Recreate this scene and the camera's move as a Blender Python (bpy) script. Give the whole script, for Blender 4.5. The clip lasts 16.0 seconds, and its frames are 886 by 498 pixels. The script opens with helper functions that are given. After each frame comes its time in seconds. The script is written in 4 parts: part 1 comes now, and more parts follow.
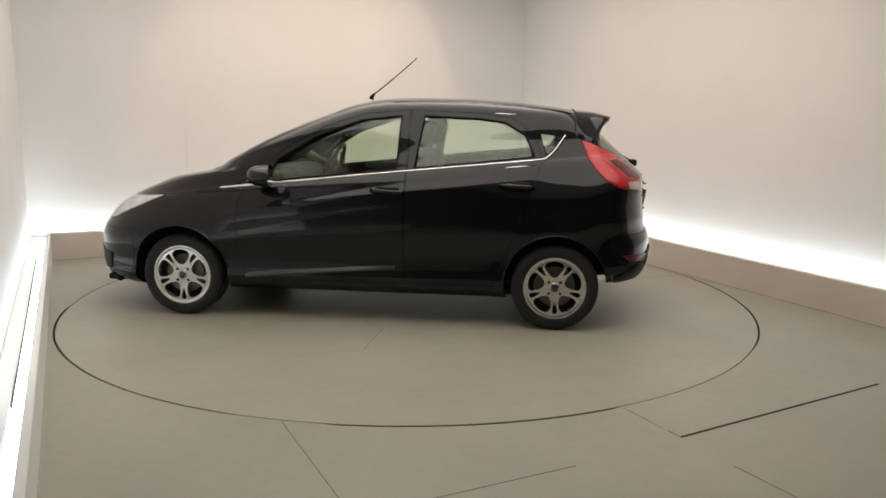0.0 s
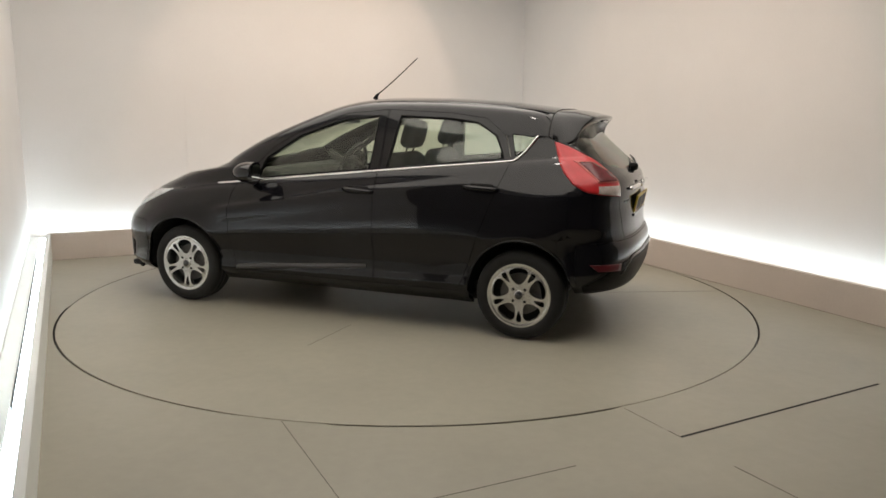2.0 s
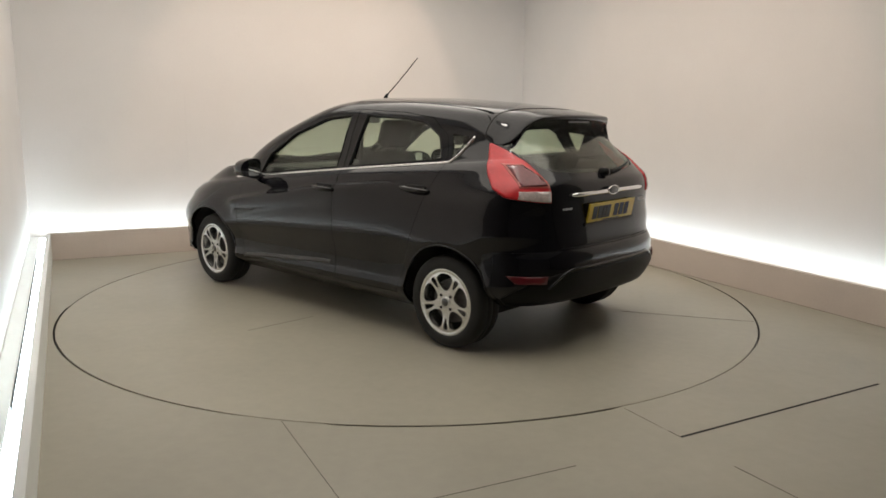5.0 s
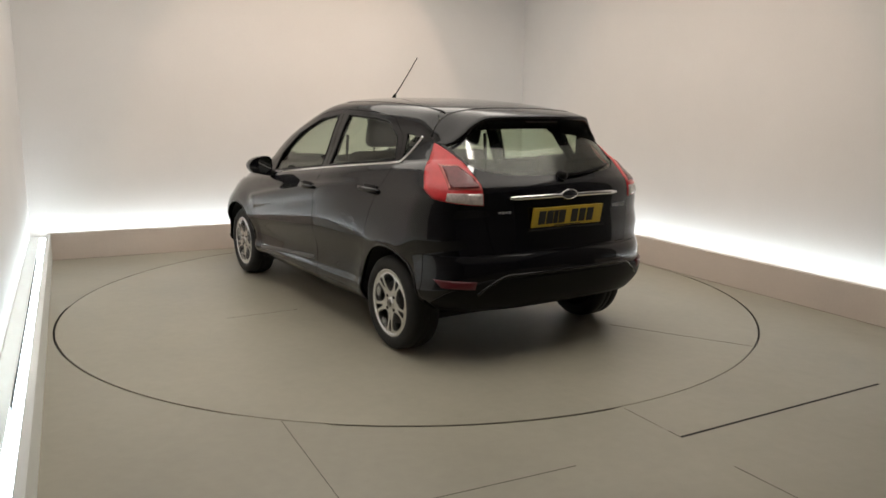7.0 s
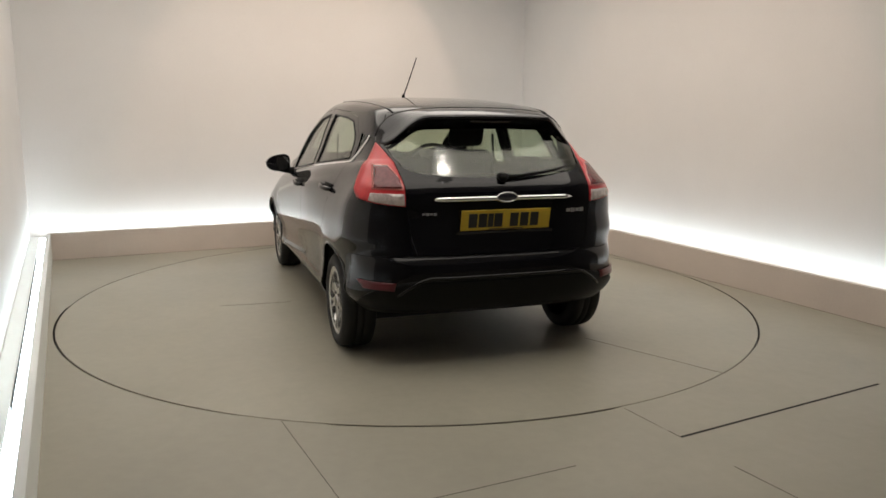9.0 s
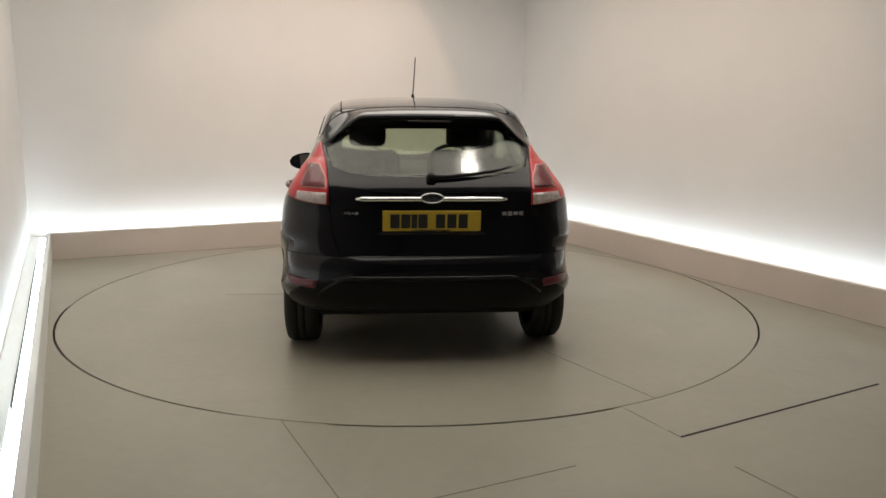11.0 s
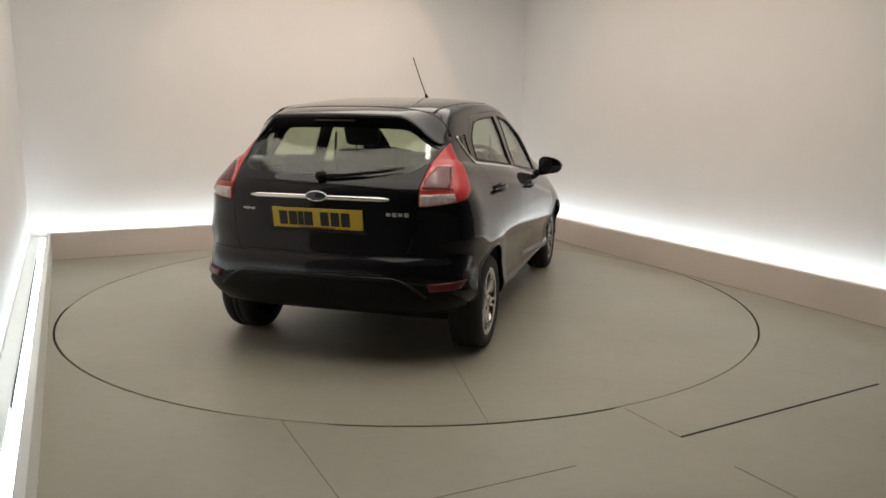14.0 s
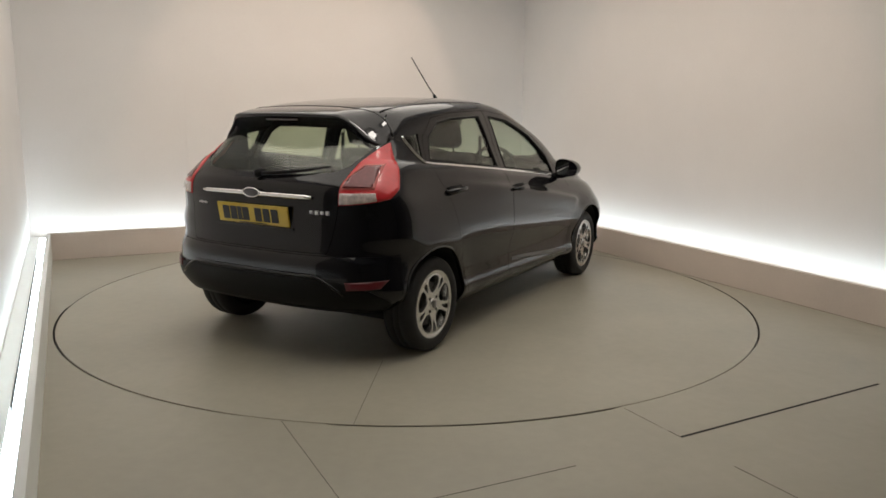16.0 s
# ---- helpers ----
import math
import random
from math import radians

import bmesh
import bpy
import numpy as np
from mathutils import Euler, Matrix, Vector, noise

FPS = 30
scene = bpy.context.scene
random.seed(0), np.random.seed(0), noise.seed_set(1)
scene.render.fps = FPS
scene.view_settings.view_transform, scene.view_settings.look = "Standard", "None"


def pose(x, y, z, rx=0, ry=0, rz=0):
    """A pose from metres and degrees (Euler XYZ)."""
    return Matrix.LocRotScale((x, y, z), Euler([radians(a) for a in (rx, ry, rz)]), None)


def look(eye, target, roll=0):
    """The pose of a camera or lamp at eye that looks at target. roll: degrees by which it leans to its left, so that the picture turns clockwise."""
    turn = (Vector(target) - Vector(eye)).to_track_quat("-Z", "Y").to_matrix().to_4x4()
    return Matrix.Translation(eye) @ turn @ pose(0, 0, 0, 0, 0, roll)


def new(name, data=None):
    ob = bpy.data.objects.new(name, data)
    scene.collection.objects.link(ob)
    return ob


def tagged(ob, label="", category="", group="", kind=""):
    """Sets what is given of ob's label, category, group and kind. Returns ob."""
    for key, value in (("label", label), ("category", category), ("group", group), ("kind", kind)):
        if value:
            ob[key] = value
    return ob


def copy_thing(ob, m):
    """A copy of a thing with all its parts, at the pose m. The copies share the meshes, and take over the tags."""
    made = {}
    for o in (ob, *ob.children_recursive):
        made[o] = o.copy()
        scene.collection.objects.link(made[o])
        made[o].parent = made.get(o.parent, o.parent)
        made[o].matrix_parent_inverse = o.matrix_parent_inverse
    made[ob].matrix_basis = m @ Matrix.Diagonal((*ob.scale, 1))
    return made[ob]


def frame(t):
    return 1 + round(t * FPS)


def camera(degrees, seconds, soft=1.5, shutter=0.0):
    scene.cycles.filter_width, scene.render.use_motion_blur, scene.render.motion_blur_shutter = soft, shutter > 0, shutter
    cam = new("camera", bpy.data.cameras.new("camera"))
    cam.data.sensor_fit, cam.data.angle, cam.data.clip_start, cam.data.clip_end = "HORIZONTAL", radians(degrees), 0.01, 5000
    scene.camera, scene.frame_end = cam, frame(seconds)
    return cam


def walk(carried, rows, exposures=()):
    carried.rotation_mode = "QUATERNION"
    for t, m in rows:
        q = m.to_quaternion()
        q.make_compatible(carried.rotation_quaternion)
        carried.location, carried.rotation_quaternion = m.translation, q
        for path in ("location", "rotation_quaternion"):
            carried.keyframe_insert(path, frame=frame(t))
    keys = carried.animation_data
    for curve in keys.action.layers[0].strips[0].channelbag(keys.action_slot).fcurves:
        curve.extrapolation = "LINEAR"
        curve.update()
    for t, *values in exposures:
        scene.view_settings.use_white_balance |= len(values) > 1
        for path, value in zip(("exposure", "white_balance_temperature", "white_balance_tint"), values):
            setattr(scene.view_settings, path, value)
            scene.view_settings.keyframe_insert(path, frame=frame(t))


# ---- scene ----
# The camera stands still on its bracket by the side wall.
cam = camera(60.93, 16.0, soft=1.6)
EYE = Vector((0.0, -5.595, 1.384))
VIEW = EYE + Vector((0.04305, 0.98272, -0.18011))
walk(cam, [(0.0, look(EYE, VIEW, 0.628)), (16.0, look(EYE, VIEW, 0.628))],
     exposures=[(0.0, 0.13), (4.0, 0.05), (8.0, -0.03), (12.0, -0.03), (14.0, -0.07), (16.0, -0.15)])

# The turntable turns clockwise; the car stands a little off its axis.
CAR_OFF = (0.185, -0.028)


def turn(t):
    return 170.71 - 7.0507 * t - 0.002 * t * t


# ---- light ----
world = bpy.data.worlds.new("dark_surround")
world.use_nodes = True
world.node_tree.nodes["Background"].inputs[0].default_value = (0.5, 0.45, 0.42, 1)
world.node_tree.nodes["Background"].inputs[1].default_value = 0.02
scene.world = world

# plan of the room: front feet of the low cove walls
BL = Vector((-3.277, 1.318))
BR = Vector((1.25, 3.33))
LEFT_DIR = Vector((0.4066, -0.9136))
RIGHT_DIR = Vector((0.4106, -0.9118))
BACK_DIR = (BR - BL).normalized()
CEIL = 3.0
COVE_H = 0.245
COVE_D = 0.17
FL = BL + LEFT_DIR * 9.2
FR = BR + RIGHT_DIR * 9.2


def lamp(name, kind, energy, colour, m, **kw):
    data = bpy.data.lights.new(name, kind)
    data.energy, data.color = energy, colour
    for k, v in kw.items():
        if k == "size":
            data.size = v
        elif k == "shape":
            data.shape = v
        elif k == "spot_size":
            data.spot_size = v
        elif k == "spot_blend":
            data.spot_blend = v
        elif k == "soft":
            data.shadow_soft_size = v
    ob = new(name, data)
    ob.matrix_world = m
    return ob


WARM = (1.0, 0.75, 0.565)
SOFT = (1.0, 0.93, 0.85)
# one round lamp in the ceiling
DOWNLIGHT = (0.62, -1.43)
lamp("down_lamp", "AREA", 3.2, SOFT, look((*DOWNLIGHT, CEIL - 0.115), (*DOWNLIGHT, 0)), shape="DISK", size=0.22)
# a large luminous ceiling over the turntable, lit through its diffuser
PANEL_AT = (0.06, -0.48)
PANEL_TURN = 24.1
# wall washers: warm spots in the ceiling, one before each wall
SPOTS = [(0.056, 0.687, -0.970, 2.529, 62), (0.636, -0.007, 2.473, 1.028, 33)]
for sx, sy, tx, ty, watts in SPOTS:
    lamp("spot_lamp", "SPOT", watts, WARM, look((sx, sy, CEIL - 0.11), (tx, ty, 1.65)), spot_size=radians(75), spot_blend=0.22, soft=0.05)


def inward_of(a, b):
    d = (b - a).normalized()
    n = Vector((-d.y, d.x))
    return n if n.dot(Vector((0, -1)) - a) > 0 else -n


# ---- materials ----
def mat(name, base, rough=0.5, metal=0.0, coat=0.0, spec=0.5, vary=0.0, vscale=4.0, bump=0.0, bscale=60.0, emit=None, estr=0.0, fine=0.0, fscale=90.0):
    m = bpy.data.materials.new(name)
    m.use_nodes = True
    nt = m.node_tree
    b = nt.nodes["Principled BSDF"]
    b.inputs["Base Color"].default_value = (*base, 1)
    b.inputs["Roughness"].default_value = rough
    b.inputs["Metallic"].default_value = metal
    b.inputs["Coat Weight"].default_value = coat
    b.inputs["Coat Roughness"].default_value = 0.03
    b.inputs["Specular IOR Level"].default_value = spec
    if emit:
        b.inputs["Emission Color"].default_value = (*emit, 1)
        b.inputs["Emission Strength"].default_value = estr
    if vary or bump or fine:
        tc = nt.nodes.new("ShaderNodeTexCoord")
    if vary or fine:
        mul = None
        src = None
        for amount, sc, det in ((vary, vscale, 6), (fine, fscale, 3)):
            if not amount:
                continue
            n = nt.nodes.new("ShaderNodeTexNoise")
            n.inputs["Scale"].default_value = sc
            n.inputs["Detail"].default_value = det
            n.inputs["Roughness"].default_value = 0.6
            nt.links.new(tc.outputs["Object"], n.inputs["Vector"])
            r = nt.nodes.new("ShaderNodeMapRange")
            r.inputs["From Min"].default_value, r.inputs["From Max"].default_value = 0.25, 0.75
            r.inputs["To Min"].default_value, r.inputs["To Max"].default_value = 1 - amount, 1 + amount
            nt.links.new(n.outputs["Fac"], r.inputs["Value"])
            mix = nt.nodes.new("ShaderNodeMix")
            mix.data_type, mix.blend_type = "RGBA", "MULTIPLY"
            mix.inputs[0].default_value = 1
            if src is None:
                mix.inputs[6].default_value = (*base, 1)
            else:
                nt.links.new(src, mix.inputs[6])
            nt.links.new(r.outputs["Result"], mix.inputs[7])
            src = mix.outputs[2]
        nt.links.new(src, b.inputs["Base Color"])
    if bump:
        n = nt.nodes.new("ShaderNodeTexNoise")
        n.inputs["Scale"].default_value = bscale
        n.inputs["Detail"].default_value = 4
        nt.links.new(tc.outputs["Object"], n.inputs["Vector"])
        bp = nt.nodes.new("ShaderNodeBump")
        bp.inputs["Strength"].default_value = bump
        bp.inputs["Distance"].default_value = 0.01
        nt.links.new(n.outputs["Fac"], bp.inputs["Height"])
        nt.links.new(bp.outputs["Normal"], b.inputs["Normal"])
    return m


def glass_mat(name, tint, rough=0.0):
    m = bpy.data.materials.new(name)
    m.use_nodes = True
    nt = m.node_tree
    out = nt.nodes["Material Output"]
    nt.nodes.remove(nt.nodes["Principled BSDF"])
    tr = nt.nodes.new("ShaderNodeBsdfTransparent")
    tr.inputs[0].default_value = (*tint, 1)
    gl = nt.nodes.new("ShaderNodeBsdfGlossy")
    gl.inputs["Roughness"].default_value = rough
    lw = nt.nodes.new("ShaderNodeLayerWeight")
    lw.inputs[0].default_value = 0.5
    pw = nt.nodes.new("ShaderNodeMath")
    pw.operation = "POWER"
    pw.inputs[1].default_value = 5.0
    nt.links.new(lw.outputs["Facing"], pw.inputs[0])
    fr = nt.nodes.new("ShaderNodeMath")
    fr.operation = "MULTIPLY_ADD"
    fr.inputs[1].default_value, fr.inputs[2].default_value = 0.94, 0.055
    nt.links.new(pw.outputs[0], fr.inputs[0])
    mx = nt.nodes.new("ShaderNodeMixShader")
    nt.links.new(fr.outputs[0], mx.inputs[0])
    nt.links.new(tr.outputs[0], mx.inputs[1])
    nt.links.new(gl.outputs[0], mx.inputs[2])
    nt.links.new(mx.outputs[0], out.inputs[0])
    return m


M_WALL = mat("wall_paint", (0.74, 0.70, 0.67), 0.75, vary=0.03, vscale=1.2, fine=0.015, bump=0.03, bscale=180)
# dark base stands in for missing light at the camera end
M_UNLIT = mat("unlit_end_tone", (0.13, 0.12, 0.112), 0.6, vary=0.08, vscale=3)
M_CEIL = mat("ceiling_paint", (0.84, 0.82, 0.80), 0.8, vary=0.02)
M_PLINTH = mat("plinth_paint", (0.60, 0.52, 0.46), 0.55, vary=0.05, vscale=2.5, fine=0.03, bump=0.02)
M_LEDGE = mat("ledge_white", (0.82, 0.84, 0.82), 0.35, vary=0.03, vscale=3)
M_FLOOR = mat("floor_paint", (0.345, 0.325, 0.262), 0.42, vary=0.10, vscale=0.9, fine=0.04, fscale=14, bump=0.015, bscale=40)
M_DISC = mat("turntable_paint", (0.355, 0.334, 0.268), 0.40, vary=0.10, vscale=1.1, fine=0.04, fscale=16, bump=0.015, bscale=40)
M_GAP = mat("gap_dark", (0.015, 0.014, 0.012), 0.8)
M_SEAM = mat("seam_grime", (0.15, 0.14, 0.115), 0.8, vary=0.4, vscale=9)
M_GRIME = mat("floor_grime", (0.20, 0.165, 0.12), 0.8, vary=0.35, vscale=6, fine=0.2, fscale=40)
M_LED = mat("led_diffuser", (0.9, 0.9, 0.9), 0.5, emit=(0.74, 0.90, 1.0), estr=15.0)
M_PANEL = mat("panel_diffuser", (0.9, 0.9, 0.88), 0.5, emit=(1.0, 0.925, 0.83), estr=1.75)
M_FIX = mat("fixture_white", (0.75, 0.75, 0.74), 0.4, vary=0.03)
M_PAINT = mat("black_paint", (0.004, 0.004, 0.006), 0.4, 0.0, coat=1.0, spec=0.05)
M_PAINT.node_tree.nodes["Principled BSDF"].inputs["Coat IOR"].default_value = 1.42
M_TRIM = mat("black_plastic", (0.005, 0.005, 0.005), 0.42, spec=0.14, bump=0.08, bscale=300, vary=0.1, vscale=30)
M_SMOKE = mat("smoked_lens", (0.02, 0.004, 0.005), 0.2, coat=0.5)
M_SATIN = mat("satin_moulding", (0.055, 0.055, 0.055), 0.35, spec=0.5, vary=0.1, vscale=12)
M_DULL = mat("dull_chrome", (0.45, 0.45, 0.45), 0.35, 0.7)
M_CHROME = mat("chrome", (0.82, 0.82, 0.82), 0.12, 1.0)
M_ALLOY = mat("alloy", (0.62, 0.62, 0.61), 0.27, 0.9, vary=0.06, vscale=20)
M_TYRE = mat("tyre_rubber", (0.010, 0.010, 0.010), 0.75, bump=0.2, bscale=120, vary=0.2, vscale=15)
M_DARK = mat("dark_recess", (0.006, 0.006, 0.006), 0.8)
M_BRAKE = mat("brake_steel", (0.12, 0.115, 0.11), 0.45, 0.8, vary=0.2, vscale=30)
M_SEAT = mat("seat_cloth", (0.014, 0.014, 0.015), 0.9, vary=0.2, vscale=20, bump=0.2, bscale=400)
M_INTERIOR = mat("interior_plastic", (0.03, 0.03, 0.03), 0.6, vary=0.1, vscale=12, bump=0.05, bscale=300)
M_LINING = mat("headlining", (0.16, 0.155, 0.145), 0.9, vary=0.05, vscale=10)
M_RED = mat("red_lens", (0.50, 0.014, 0.020), 0.32, coat=0.25, vary=0.12, vscale=25)
M_BORDER = mat("pale_red_lens", (0.55, 0.13, 0.12), 0.2, coat=0.4)
M_DKRED = mat("dark_red_lens", (0.13, 0.016, 0.021), 0.25, coat=0.25, vary=0.25, vscale=40)
M_CLEAR = mat("clear_lens", (0.55, 0.48, 0.46), 0.1, coat=1.0, vary=0.35, vscale=45)
M_HEAD = mat("headlamp_lens", (0.55, 0.56, 0.57), 0.08, coat=1.0, vary=0.35, vscale=14)
M_REFLECT = mat("red_reflector", (0.10, 0.005, 0.011), 0.3, coat=0.2)
M_PLATE = mat("plate_yellow", (0.60, 0.42, 0.035), 0.35, vary=0.05, vscale=20)
M_INK = mat("plate_ink", (0.012, 0.012, 0.01), 0.5)
M_BADGE = mat("badge_blue", (0.02, 0.022, 0.032), 0.2, coat=1.0)
M_MIRROR = mat("mirror_glass", (0.7, 0.72, 0.72), 0.02, 1.0)
M_GLASS = glass_mat("window_glass", (0.885, 0.925, 0.87))
M_RGLASS = glass_mat("rear_glass", (0.82, 0.85, 0.77), 0.13)


# ---- building helpers ----
def part(name, bm, material, parent=None, label="", smooth=False):
    me = bpy.data.meshes.new(name)
    bm.normal_update()
    bm.to_mesh(me)
    bm.free()
    mats = material if isinstance(material, (list, tuple)) else [material]
    for mm in mats:
        me.materials.append(mm)
    if smooth:
        me.shade_smooth()
    ob = new(name, me)
    if parent:
        ob.parent = parent
    if label:
        ob["label"] = label
    return ob


def box(bm, lo, hi, m=None, bevel=0.0, seg=2):
    r = bmesh.ops.create_cube(bm, size=1.0)
    c = [(a + b) / 2 for a, b in zip(lo, hi)]
    s = [b - a for a, b in zip(lo, hi)]
    for v in r["verts"]:
        v.co = Vector((c[0] + v.co.x * s[0], c[1] + v.co.y * s[1], c[2] + v.co.z * s[2]))
    verts = r["verts"]
    if bevel:
        edges = list({e for v in verts for e in v.link_edges})
        out = bmesh.ops.bevel(bm, geom=edges, offset=bevel, segments=seg, profile=0.5, affect="EDGES")
        verts = list({v for f in out["faces"] for v in f.verts} | {v for v in verts if v.is_valid})
    if m is not None:
        bmesh.ops.transform(bm, matrix=m, verts=verts)
    return verts


def prism(bm, pts, z0, z1):
    a = [bm.verts.new((p[0], p[1], z0)) for p in pts]
    b = [bm.verts.new((p[0], p[1], z1)) for p in pts]
    n = len(pts)
    bm.faces.new(b)
    bm.faces.new(a[::-1])
    for i in range(n):
        bm.faces.new((a[i], a[(i + 1) % n], b[(i + 1) % n], b[i]))
    bmesh.ops.recalc_face_normals(bm, faces=bm.faces[:])


def lathe(bm, profile, seg, axis="y", centre=(0, 0, 0)):
    """profile: (radius, along). Closed ring if first == last."""
    rings = []
    for r, d in profile:
        ring = []
        for i in range(seg):
            a = 2 * math.pi * i / seg
            if axis == "y":
                co = (r * math.cos(a), d, r * math.sin(a))
            elif axis == "z":
                co = (r * math.cos(a), r * math.sin(a), d)
            else:
                co = (d, r * math.cos(a), r * math.sin(a))
            ring.append(bm.verts.new(Vector(co) + Vector(centre)))
        rings.append(ring)
    for a, b in zip(rings, rings[1:]):
        for i in range(seg):
            j = (i + 1) % seg
            bm.faces.new((a[i], a[j], b[j], b[i]))
    return rings


def tube(bm, pts, radius, seg=8, caps=True, flat=1.0):
    pts = [Vector(p) for p in pts]
    rings = []
    for i, p in enumerate(pts):
        d = (pts[min(i + 1, len(pts) - 1)] - pts[max(i - 1, 0)]).normalized()
        up = Vector((0, 0, 1)) if abs(d.z) < 0.95 else Vector((1, 0, 0))
        s = d.cross(up).normalized()
        u = s.cross(d)
        r = radius[i] if isinstance(radius, (list, tuple)) else radius
        rings.append([bm.verts.new(p + s * r * flat * math.cos(2 * math.pi * k / seg) + u * r * math.sin(2 * math.pi * k / seg)) for k in range(seg)])
    for a, b in zip(rings, rings[1:]):
        for k in range(seg):
            bm.faces.new((a[k], a[(k + 1) % seg], b[(k + 1) % seg], b[k]))
    if caps:
        bm.faces.new(rings[0][::-1])
        bm.faces.new(rings[-1])


# ---- the studio ----
def quad_wall(name, a, b, inward, z0, z1, thick, material):
    bm = bmesh.new()
    o = -inward * thick
    prism(bm, [a, b, b + o, a + o], z0, z1)
    return tagged(part(name, bm, material), kind="structure")


IN_BACK, IN_LEFT, IN_RIGHT = inward_of(BL, BR), inward_of(BL, FL), inward_of(BR, FR)


def meet(p, d, q, e):
    k = ((q.x - p.x) * e.y - (q.y - p.y) * e.x) / (d.x * e.y - d.y * e.x)
    return p + d * k


def room_corner(off):
    """Corners of the back-left and back-right, set off behind the cove walls' fronts."""
    l = meet(BL - IN_BACK * off, BACK_DIR, BL - IN_LEFT * off, LEFT_DIR)
    r = meet(BR - IN_BACK * off, BACK_DIR, BR - IN_RIGHT * off, RIGHT_DIR)
    return l, r


W_BL, W_BR = room_corner(COVE_D)
W_FL, W_FR = W_BL + LEFT_DIR * 9.0, W_BR + RIGHT_DIR * 9.0
FRONT_IN = -((W_FL + W_FR) / 2 - (W_BL + W_BR) / 2).normalized()


# the lit coves and white walls end here; unseen walls beyond are coloured unlit
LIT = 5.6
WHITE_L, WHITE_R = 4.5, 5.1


def build_room():
    tagged(quad_wall("wall_back", W_BL - BACK_DIR * 0.2, W_BR + BACK_DIR * 0.2, IN_BACK, -0.05, CEIL, 0.15, M_WALL), "smooth off-white painted back wall of the studio", "wall")
    cut_l, cut_r = W_BL + LEFT_DIR * WHITE_L, W_BR + RIGHT_DIR * WHITE_R
    tagged(quad_wall("wall_left", W_BL, cut_l, IN_LEFT, -0.05, CEIL, 0.15, M_WALL), "smooth off-white painted side wall by the camera", "wall")
    tagged(quad_wall("wall_right", W_BR, cut_r, IN_RIGHT, -0.05, CEIL, 0.15, M_WALL), "smooth off-white painted side wall of the studio", "wall")
    # walls out of view, darkened so the car's paint mirrors an unlit end
    tagged(quad_wall("wall_left_end", cut_l, W_FL, IN_LEFT, -0.05, CEIL, 0.15, M_UNLIT), "unseen side wall beside the camera, coloured dark as if unlit", "wall")
    tagged(quad_wall("wall_right_end", cut_r, W_FR, IN_RIGHT, -0.05, CEIL, 0.15, M_UNLIT), "unseen far side wall, coloured dark as if unlit", "wall")
    tagged(quad_wall("wall_front", W_FL, W_FR, FRONT_IN, -0.05, CEIL, 0.15, M_UNLIT), "unseen end wall behind the camera, coloured dark as if unlit", "wall")
    bm = bmesh.new()
    prism(bm, [W_BL - BACK_DIR * 0.3 - IN_BACK * 0.3, W_BR + BACK_DIR * 0.3 - IN_BACK * 0.3, W_FR + BACK_DIR * 0.3, W_FL - BACK_DIR * 0.3], CEIL, CEIL + 0.1)
    tagged(part("ceiling", bm, M_CEIL), "flat white painted ceiling", "ceiling", kind="structure")
    # low cove walls: a coloured front board with a white top edge, and a lit trough behind it
    for nm, a, b, inn, d in (("back", BL, BR, IN_BACK, BACK_DIR), ("left", BL, FL, IN_LEFT, LEFT_DIR), ("right", BR, FR, IN_RIGHT, RIGHT_DIR)):
        bm = bmesh.new()
        o = -inn
        t = 0.035
        def corner(off):
            l, r = room_corner(off)
            if nm == "back":
                return l, r
            return (l, l + LEFT_DIR * LIT) if nm == "left" else (r, r + RIGHT_DIR * LIT)
        a0, b0 = corner(0.0)
        a1, b1 = corner(t)
        prism(bm, [a0, b0, b1, a1], -0.02, COVE_H)
        bmesh.ops.bevel(bm, geom=[e for e in bm.edges if all(v.co.z > COVE_H - 0.01 for v in e.verts)], offset=0.004, segments=2, affect="EDGES")
        w = tagged(part("cove_wall_" + nm, bm, M_PLINTH if nm != "left" else M_LEDGE), "low boxed cove wall along the foot of the studio wall", "plinth", kind="structure")
        bm = bmesh.new()
        a2, b2 = corner(0.037)
        a3, b3 = corner(0.083)
        prism(bm, [a2, b2, b3, a3], 0.175, 0.19)
        part("led_strip", bm, M_LED, w, "glowing cool white light strip")
        bm = bmesh.new()
        a4, b4 = corner(0.092)
        a5, b5 = corner(0.168)
        prism(bm, [a4, b4, b5, a5], 0.16, 0.20)
        part("ledge", bm, M_LEDGE, w, "white painted ledge")
        if nm != "left":
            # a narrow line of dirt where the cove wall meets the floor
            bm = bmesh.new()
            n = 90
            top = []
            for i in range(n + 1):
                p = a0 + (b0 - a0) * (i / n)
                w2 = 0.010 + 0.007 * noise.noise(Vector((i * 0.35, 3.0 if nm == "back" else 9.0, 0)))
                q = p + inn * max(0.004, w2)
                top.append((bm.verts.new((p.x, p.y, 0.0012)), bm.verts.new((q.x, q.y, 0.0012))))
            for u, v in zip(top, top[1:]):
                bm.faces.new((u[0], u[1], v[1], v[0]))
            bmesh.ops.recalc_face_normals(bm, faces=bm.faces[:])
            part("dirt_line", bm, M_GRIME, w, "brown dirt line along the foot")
        if nm == "left":
            bm = bmesh.new()
            a6, b6 = corner(0.085)
            a7, b7 = corner(0.090)
            prism(bm, [a6 + d * 1.0, b6 - d * (LIT - 4.4), b7 - d * (LIT - 4.4), a7 + d * 1.0], 0.15, 0.203)
            part("ledge_joint", bm, M_GAP, w, "thin dark joint in the ledge")


RING = Vector((0.02, 0.0215))
RING_R = 2.4514


